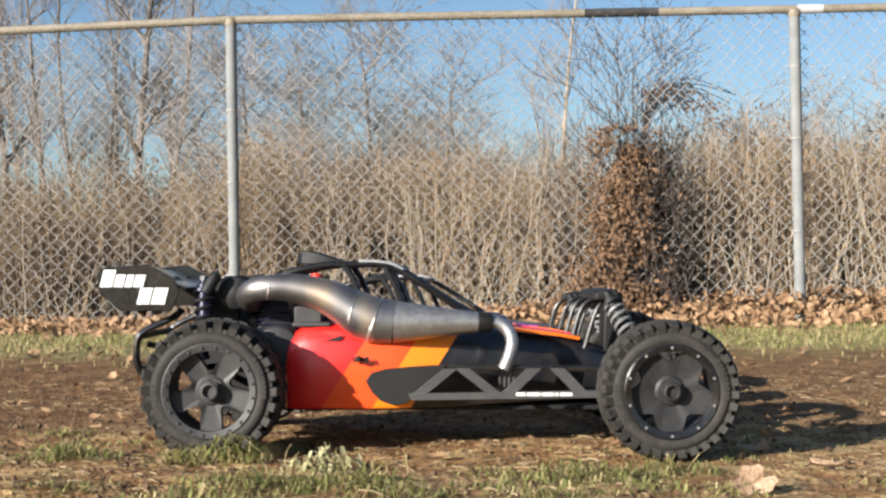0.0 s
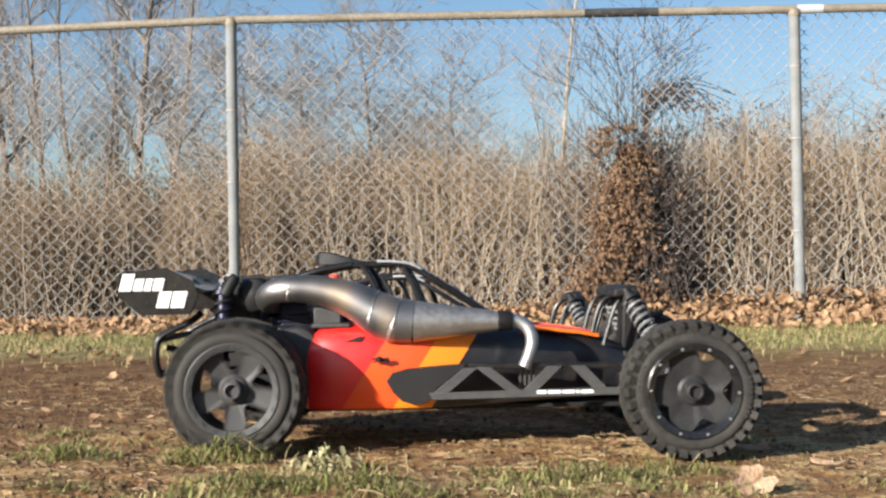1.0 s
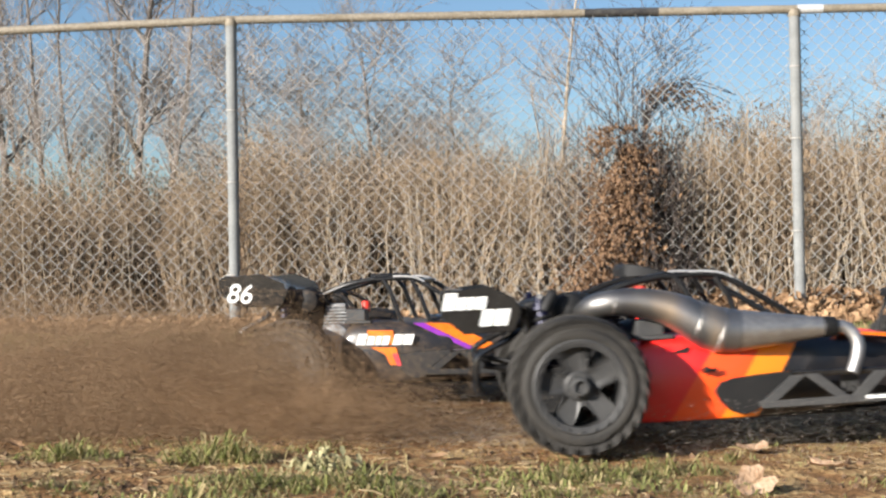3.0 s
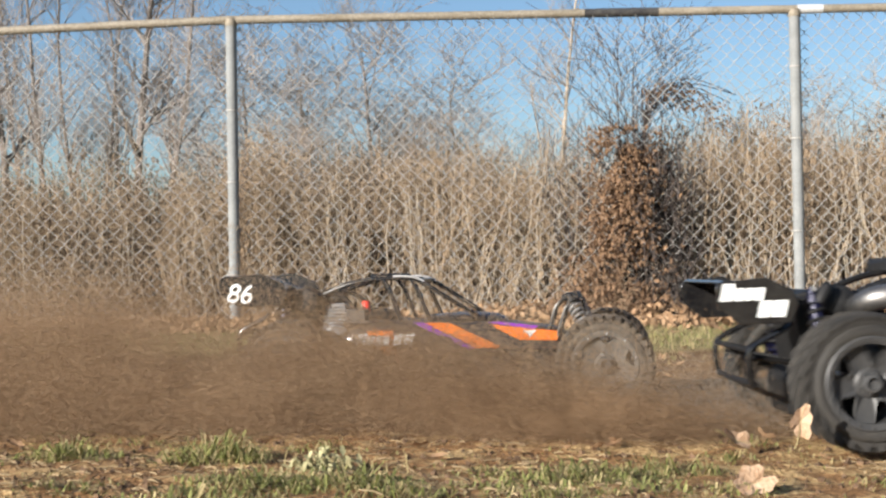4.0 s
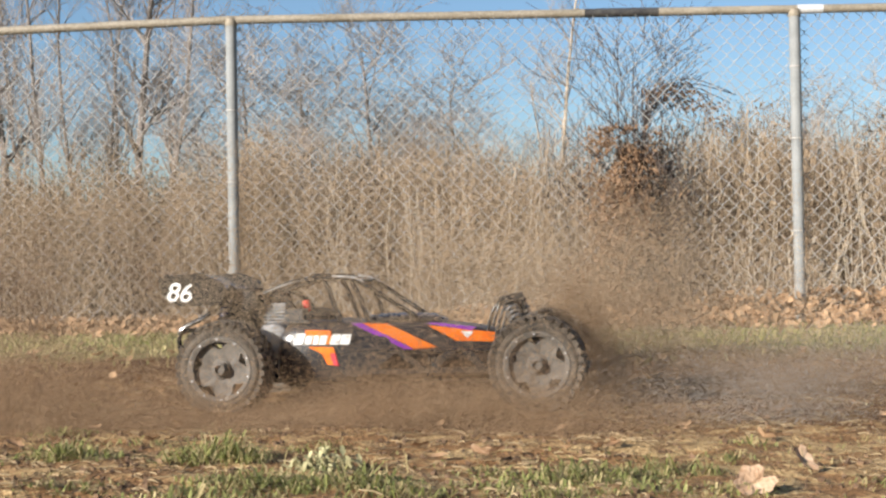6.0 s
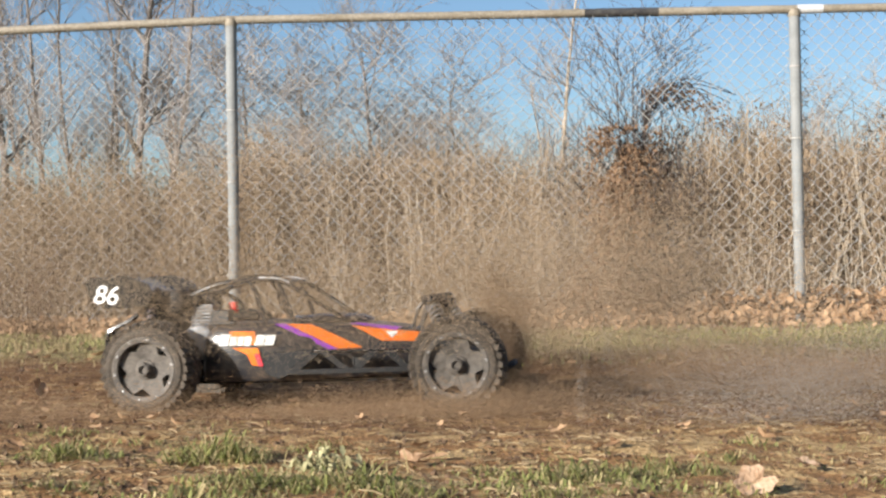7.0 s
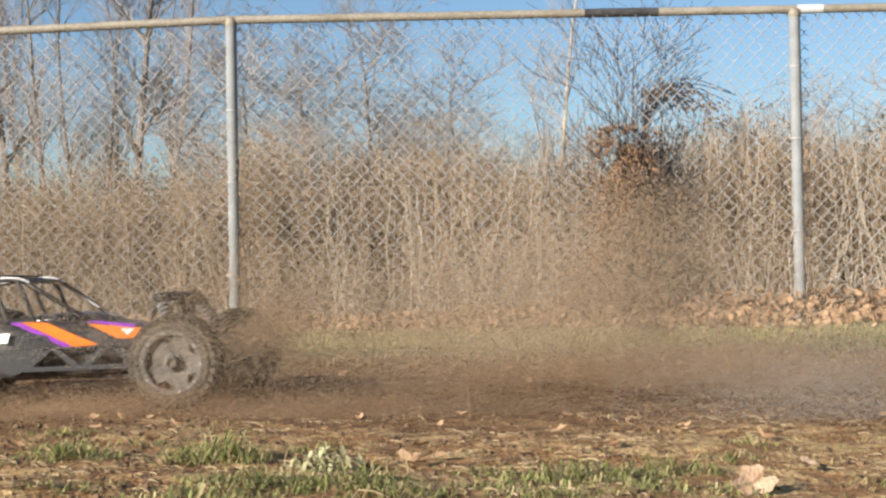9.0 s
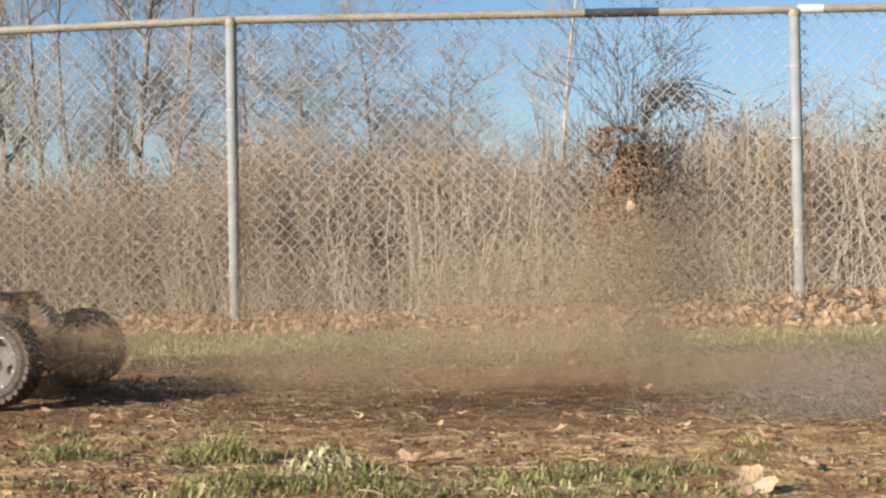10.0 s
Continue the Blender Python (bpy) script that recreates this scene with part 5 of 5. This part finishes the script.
def puff(k, t0, x, y, reach, rise, fall, gone, meshes=None, deep=-0.30):
    """A burst of soil that leaves the ground at t0, flies along x by reach, hangs at rise and settles again by gone."""
    meshes = meshes or PUFF
    rows = [(0.0, pose(x, y, deep)), (t0, pose(x, y, deep)), (t0 + 0.35, pose(x + reach * 0.35, y, rise * 0.25 - 0.02, 0, 3)), (t0 + 0.9, pose(x + reach * 0.7, y, rise * 0.75, 0, 0)), (t0 + 2.0, pose(x + reach, y + 0.02, rise, 0, -3))]
    rows = [r for r in rows if r[0] < fall] + [(fall, pose(x + reach * 1.15, y + 0.03, rise * 0.85, 0, -4)), (gone, pose(x + reach * 1.35, y + 0.05, deep * 0.55, 0, -4)), (10.2, pose(x + reach * 1.4, y + 0.05, deep, 0, -4))]
    airborne("dust_cloud", meshes[k % len(meshes)], DUST, rows)


# behind the buggy that leaves: bursts from its rear wheels
for k, (t0, x, y, reach, rise, fall, gone) in enumerate([
        (1.20, -0.36, 1.86, -0.30, 0.02, 3.0, 5.2), (1.45, -0.38, 2.00, -0.42, 0.07, 5.0, 7.4), (1.50, -0.34, 1.88, -0.36, 0.04, 4.2, 5.9), (1.80, -0.32, 2.08, -0.34, 0.12, 5.2, 7.0), (1.95, -0.28, 1.92, -0.30, 0.05, 4.3, 5.8),
        (2.15, -0.22, 1.92, -0.45, 0.06, 4.8, 7.0), (2.50, -0.12, 2.02, -0.40, 0.11, 5.2, 6.9), (2.80, 0.00, 1.90, -0.38, 0.05, 4.4, 5.9), (3.10, 0.12, 2.02, -0.40, 0.11, 5.2, 6.9),
        (3.40, 0.26, 1.92, -0.38, 0.05, 4.5, 6.0), (3.75, 0.42, 2.02, -0.36, 0.09, 5.2, 7.0), (4.05, 0.60, 1.92, -0.34, 0.05, 4.8, 6.6)]):
    puff(k, t0, x, y, reach, rise, fall, gone)
for k, (t0, x, y, reach, rise, fall, gone) in enumerate([(1.5, -0.40, 1.95, -0.25, 0.0, 5.0, 7.0), (2.2, -0.25, 2.02, -0.40, 0.01, 5.0, 7.0), (3.0, 0.05, 1.98, -0.30, 0.01, 5.0, 7.4), (3.6, 0.35, 2.0, -0.30, 0.01, 5.0, 7.4)]):
    puff(k, t0, x, y, reach, rise, fall, gone, LOW, -0.2)
# under and behind the buggy that backs away: soil thrown forward
for k, (t0, x, y, reach, rise, fall, gone) in enumerate([(4.3, -0.20, 2.36, 0.18, -0.02, 5.4, 7.0), (4.6, 0.38, 2.75, 0.25, 0.00, 9.5, 12.5), (5.3, 0.30, 2.95, 0.22, 0.02, 9.8, 13.0), (6.2, 0.12, 2.80, 0.22, -0.01, 11.0, 14.0), (7.2, -0.05, 2.95, 0.25, -0.01, 11.0, 14.0), (8.3, -0.35, 2.85, 0.25, -0.01, 11.0, 14.0), (9.0, -0.60, 2.95, 0.2, 0.0, 11.5, 14.0)]):
    puff(k, t0, x, y, reach, rise, min(fall, 9.9), 10.15, LOW, -0.2)
for k, (t0, x, reach, rise) in enumerate([(5.0, 0.12, -0.20, -0.035), (5.4, -0.30, -0.15, -0.035), (6.2, -0.62, -0.10, -0.04), (6.3, 0.02, -0.30, -0.02), (6.9, -0.30, -0.30, -0.02)]):
    puff(k, t0, x, 2.30, reach, rise, 8.4, 10.1, LOW, -0.2)
# thin dust that drifts up over the grass and stays
airborne("dust_haze", HAZE[0], "thin haze of drifting tan dust", [(0, pose(-0.75, 3.6, -0.62)), (1.6, pose(-0.75, 3.6, -0.60)), (3.2, pose(-0.7, 3.6, -0.22)), (4.6, pose(-0.55, 3.6, 0.04)), (7, pose(-0.45, 3.6, 0.22, 0, -2)), (10, pose(-0.35, 3.6, 0.20, 0, -2))])
airborne("dust_haze", HAZE[1], "thin haze of drifting tan dust", [(0, pose(0.45, 3.9, -0.66)), (3.4, pose(0.45, 3.9, -0.62)), (5.2, pose(0.35, 3.9, -0.1)), (7, pose(0.25, 3.9, 0.18, 0, 2)), (10, pose(0.45, 3.9, 0.20, 0, 2))])
airborne("dust_haze", VEIL, "thin veil of fine tan dust", [(0, pose(-0.1, 2.25, -0.60)), (2.8, pose(-0.1, 2.25, -0.55)), (4.4, pose(-0.1, 2.25, 0.02)), (6.0, pose(-0.1, 2.25, 0.10)), (7.5, pose(-0.12, 2.25, 0.06)), (10, pose(-0.10, 2.25, 0.01))])
airborne("dust_haze", DARK, "dark brown dust drifting up before the fence", [(0, pose(-0.98, 3.3, -0.4, 0, 60)), (2.4, pose(-0.98, 3.3, -0.36, 0, 60)), (4.2, pose(-0.95, 3.3, 0.06, 0, 70)), (5.5, pose(-0.90, 3.3, 0.20, 0, 80)), (7.0, pose(-0.86, 3.3, 0.16, 0, 86)), (9.0, pose(-0.8, 3.3, -0.15, 0, 90)), (10, pose(-0.8, 3.3, -0.3, 0, 90))])
# grey exhaust
airborne("exhaust_haze", FUME[0], "pale grey exhaust smoke low over the ground", [(0, pose(0.2, 1.76, -0.25)), (1.1, pose(0.15, 1.76, -0.20)), (1.9, pose(0.12, 1.78, -0.075)), (2.6, pose(0.25, 1.80, -0.07)), (3.2, pose(0.42, 1.85, -0.05)), (4.5, pose(0.62, 2.1, 0.0)), (6, pose(0.72, 2.15, 0.02)), (10, pose(0.85, 2.2, 0.02))], "smoke")
airborne("exhaust_haze", FUME[0], "pale grey exhaust smoke low over the ground", [(0, pose(0.9, 2.5, -0.3, 0, 0, 180)), (3.6, pose(0.85, 2.5, -0.3, 0, 0, 180)), (4.8, pose(0.75, 2.5, 0.0, 0, 0, 180)), (7, pose(0.85, 2.5, 0.05, 0, 0, 180)), (10, pose(0.95, 2.5, 0.05, 0, 0, 180))], "smoke")

# the jet of soil close behind the spinning rear wheels of the buggy that leaves
airborne("soil_jet", JET, "jet of brown soil flung back by a spinning wheel", [(0, pose(-0.36, 1.86, -0.30)), (0.9, pose(-0.32, 1.86, -0.25)), (1.3, pose(-0.35, 1.86, -0.05, 0, 30)), (1.6, pose(-0.37, 1.87, 0.00, 0, 26)), (2.0, pose(-0.36, 1.88, 0.03, 0, 14)), (2.5, pose(-0.34, 1.88, 0.045, 0, 10)), (3.2, pose(-0.12, 1.88, 0.04, 0, 8)), (3.8, pose(0.10, 1.88, 0.03, 0, 6)), (4.5, pose(0.36, 1.88, 0.01, 0, 4)), (5.2, pose(0.62, 1.88, -0.02)), (6.2, pose(0.8, 1.88, -0.20)), (10, pose(0.8, 1.88, -0.25))])
airborne("soil_jet", JET, "jet of brown soil flung back by a spinning wheel", [(0, pose(-0.36, 2.12, -0.30, 0, 0, 180)), (1.2, pose(-0.40, 2.12, -0.25, 0, 0, 180)), (1.7, pose(-0.52, 2.12, -0.02, 0, 6, 180)), (2.1, pose(-0.56, 2.12, 0.06, 0, 6, 180)), (2.6, pose(-0.54, 2.12, 0.09, 0, 6, 180)), (3.3, pose(-0.36, 2.12, 0.09, 0, 4, 180)), (4.3, pose(-0.06, 2.12, 0.06, 0, 4, 180)), (5.2, pose(0.20, 2.12, 0.0, 0, 0, 180)), (6.2, pose(0.3, 2.12, -0.22, 0, 0, 180)), (10, pose(0.3, 2.12, -0.25, 0, 0, 180))])
airborne("dust_haze", DARK, "dark brown dust drifting up before the fence", [(0, pose(0.55, 4.2, -0.4)), (4.2, pose(0.55, 4.2, -0.36)), (5.5, pose(0.60, 4.2, 0.12)), (6.4, pose(0.70, 4.2, 0.22)), (7.2, pose(0.70, 4.2, 0.28, 0, 8)), (9, pose(0.64, 4.2, 0.22, 0, 12)), (10, pose(0.62, 4.2, 0.16, 0, 12))])
# soil flung off the front wheels of the buggy that backs away
airborne("soil_spray", SPRAY, "dark clods and soil flung off turning wheels", [(0, pose(0.36, 2.72, -0.35)), (4.4, pose(0.38, 2.72, -0.32)), (5.2, pose(0.40, 2.72, 0.00)), (5.7, pose(0.34, 2.72, 0.06, 0, 30)), (6.8, pose(0.15, 2.72, 0.07, 0, 60)), (7.5, pose(0.00, 2.72, 0.075, 0, 80)), (8.5, pose(-0.25, 2.72, 0.075, 0, 100)), (9.0, pose(-0.40, 2.72, 0.08, 0, 120)), (9.5, pose(-0.58, 2.72, 0.08, 0, 140)), (10, pose(-0.77, 2.70, 0.085, 0, 160))])

make_leaf("leaf", 0.050, 2, "curled pale tan dry leaf lying on soil", pose(0.324, 1.435, ground_height(0.324, 1.435) + 0.012, 52, -8, 20))
make_leaf("leaf", 0.026, 9, "small dry tan leaf lying on soil", pose(0.475, 1.70, ground_height(0.475, 1.70) + 0.006, 25, 10, 80))
make_leaf("leaf", 0.030, 5, "small rust-brown dry leaf lying on soil", pose(-0.72, 2.45, ground_height(-0.72, 2.45) + 0.006, 30, 0, 140))
LEAVES = [
    (make_leaf("leaf", 0.044, 4, "dry tan leaf whirled up by the wheels", pose(0, 0, 0)),
     [(0, pose(0.40, 1.75, -0.012, 10, 0, 0)), (3.4, pose(0.40, 1.75, -0.012, 10, 0, 0)), (4.0, pose(0.376, 1.75, 0.0, 40, 20, 20)), (4.2, pose(0.348, 1.75, 0.019, 60, 40, 40)), (4.5, pose(0.296, 1.75, 0.030, 70, 55, 60)), (5.0, pose(0.22, 1.74, 0.03, 40, 20, 90)), (5.5, pose(0.143, 1.72, 0.004, 15, 5, 130)), (6.8, pose(-0.036, 1.645, -0.006, 35, 0, 170)), (10, pose(-0.038, 1.645, -0.006, 35, 0, 170))]),
    (make_leaf("leaf", 0.042, 7, "dry tan leaf whirled up by the wheels", pose(0, 0, 0)),
     [(0, pose(0.45, 1.62, -0.014, 5, 0, 0)), (3.0, pose(0.45, 1.62, -0.014, 5, 0, 0)), (3.5, pose(0.43, 1.62, 0.03, 60, -50, 10)), (3.8, pose(0.424, 1.62, 0.039, 75, -70, 15)), (4.2, pose(0.424, 1.62, 0.037, 85, -75, 20)), (4.5, pose(0.425, 1.62, 0.022, 80, -70, 30)), (5.5, pose(0.422, 1.62, 0.004, 80, -75, 50)), (6.4, pose(0.43, 1.62, -0.012, 10, -5, 90)), (10, pose(0.43, 1.62, -0.012, 10, -5, 90))]),
    (make_leaf("leaf", 0.050, 12, "dry tan leaf whirled up by the wheels", pose(0, 0, 0)),
     [(0, pose(1.9, 5.0, 0.0, 10, 0, 0)), (7.4, pose(1.7, 5.0, 0.05, 10, 0, 0)), (8.4, pose(1.05, 5.0, 0.36, 50, 30, 40)), (9.0, pose(0.85, 5.0, 0.41, 80, 10, 70)), (10, pose(0.69, 5.0, 0.455, 60, 40, 120))]),
    (make_leaf("leaf", 0.040, 15, "dry tan leaf whirled up by the wheels", pose(0, 0, 0)),
     [(0, pose(-1.2, 2.8, -0.022, 0, 0, 0)), (3.6, pose(-1.2, 2.8, -0.022, 0, 0, 0)), (4.0, pose(-1.0, 2.83, 0.06, 60, 30, 30)), (4.4, pose(-0.854, 2.85, -0.012, 85, 70, 40)), (10, pose(-0.850, 2.85, -0.012, 85, 70, 45))]),
]


# ---- what moves ----
def glide(times, values, t):
    """A smooth line through keyed values (monotone cubic)."""
    k = len(times)
    if t <= times[0]:
        return values[0]
    if t >= times[-1]:
        return values[-1]
    d = [(values[i + 1] - values[i]) / (times[i + 1] - times[i]) for i in range(k - 1)]
    m = [d[0]] + [0.0 if d[i - 1] * d[i] <= 0 else 2 * d[i - 1] * d[i] / (d[i - 1] + d[i]) for i in range(1, k - 1)] + [d[-1]]
    i = max(j for j in range(k - 1) if times[j] <= t)
    h = times[i + 1] - times[i]
    s = (t - times[i]) / h
    return (2 * s ** 3 - 3 * s ** 2 + 1) * values[i] + (s ** 3 - 2 * s ** 2 + s) * h * m[i] + (3 * s ** 2 - 2 * s ** 3) * values[i + 1] + (s ** 3 - s ** 2) * h * m[i + 1]


TICKS = [k * 0.1 for k in range(101)]


def drive(root, wheels, place, tilt, lift, rear_hub, front_hub, lane, rise, yaw, rear_spin, front_spin, steer):
    """Keys the body and the four wheels: the body tilts on its springs while the wheels stay on the ground."""
    body_rows, wheel_rows = [], [[] for _ in wheels]
    for t in TICKS:
        x = glide(*place, t)
        lean = math.degrees(math.atan2(rear_hub - front_hub, AXLE_F - AXLE_R))
        base = pose(x, glide(*lane, t), (rear_hub + front_hub) / 2 - WHEEL_R + glide(*rise, t), 0, lean, yaw)
        body = base @ pose(0, 0, glide(*lift, t), 0, glide(*tilt, t), 0)
        body_rows.append((t, body))
        back = body.inverted()
        for w, rows in zip(wheels, wheel_rows):
            ax, ay = w["axle"]
            spin = glide(*(rear_spin if ax < 0 else front_spin), t)
            turn = steer if ax > 0 else 0
            rows.append((t, back @ base @ pose(ax, ay, WHEEL_R, 0, 0, turn) @ pose(0, 0, 0, 0, spin, 0)))
    walk(root, body_rows)
    for w, rows in zip(wheels, wheel_rows):
        walk(w, rows)


def motions():
    t = [0, 0.5, 0.75, 1.0, 1.25, 1.5, 2.0, 2.5, 2.7, 3.8, 4.0, 4.2, 4.5, 5.0, 6.0, 10.0]
    px = [0, 3, 14, 38, 72, 121, 246, 402, 479, 1008, 1100, 1206, 1398, 1720, 2380, 5000]
    xs = [-0.006 + p * 0.000746 for p in px]
    spin_t = [0, 0.5, 0.8, 1.0, 1.5, 2.5, 4.0, 5.2, 6, 10]
    spin = [35, 37, 87, 177, 507, 1217, 2277, 3077, 3427, 5027]
    roll = [36 + math.degrees((x - xs[0]) / WHEEL_R) for x in xs]
    drive(flame_buggy, flame_wheels, (t, xs), ([0, 0.6, 1.0, 1.5, 2.0, 2.5, 3.8, 4.5, 10], [0, 0, -0.9, -2.2, -2.8, -3.2, -2.2, -1.8, -1.8]),
          ([0, 0.6, 1.0, 1.5, 2.0, 2.5, 3.8, 10], [0, 0, 0.001, -0.003, -0.010, -0.014, -0.012, -0.012]), 0.0775, 0.0705, ([0, 10], [1.92, 1.92]), ([0, 10], [0, 0]), 0.0, (spin_t, spin), (t, roll), 0.0)
    t = [0, 4.0, 4.5, 5.0, 5.5, 6.8, 7.0, 7.5, 8.0, 8.5, 9.0, 9.5, 10.0]
    px = [0, 0, -6, -25, -62, -206, -242, -348, -460, -584, -722, -875, -1047]
    xs = [0.029 + p * 0.00107 for p in px]
    roll = [40 + math.degrees((x - xs[0]) / WHEEL_R) for x in xs]
    drive(night_buggy, night_wheels, (t, xs), ([0, 4, 5, 5.5, 7, 7.5, 10], [0, 0, 0.4, 0.6, 0.0, -0.6, -0.6]), ([0, 10], [0, 0]), 0.0495, 0.0565, (t, [2.638 - 0.12 * (x - xs[0]) for x in xs]), ([0, 7.5, 9.0, 10.0], [0, 0, 0.006, 0.008]), -7.5, (t, roll), (t, roll), 0.0)
    for ob, rows in AIRBORNE + LEAVES:
        walk(ob, rows)
motions()
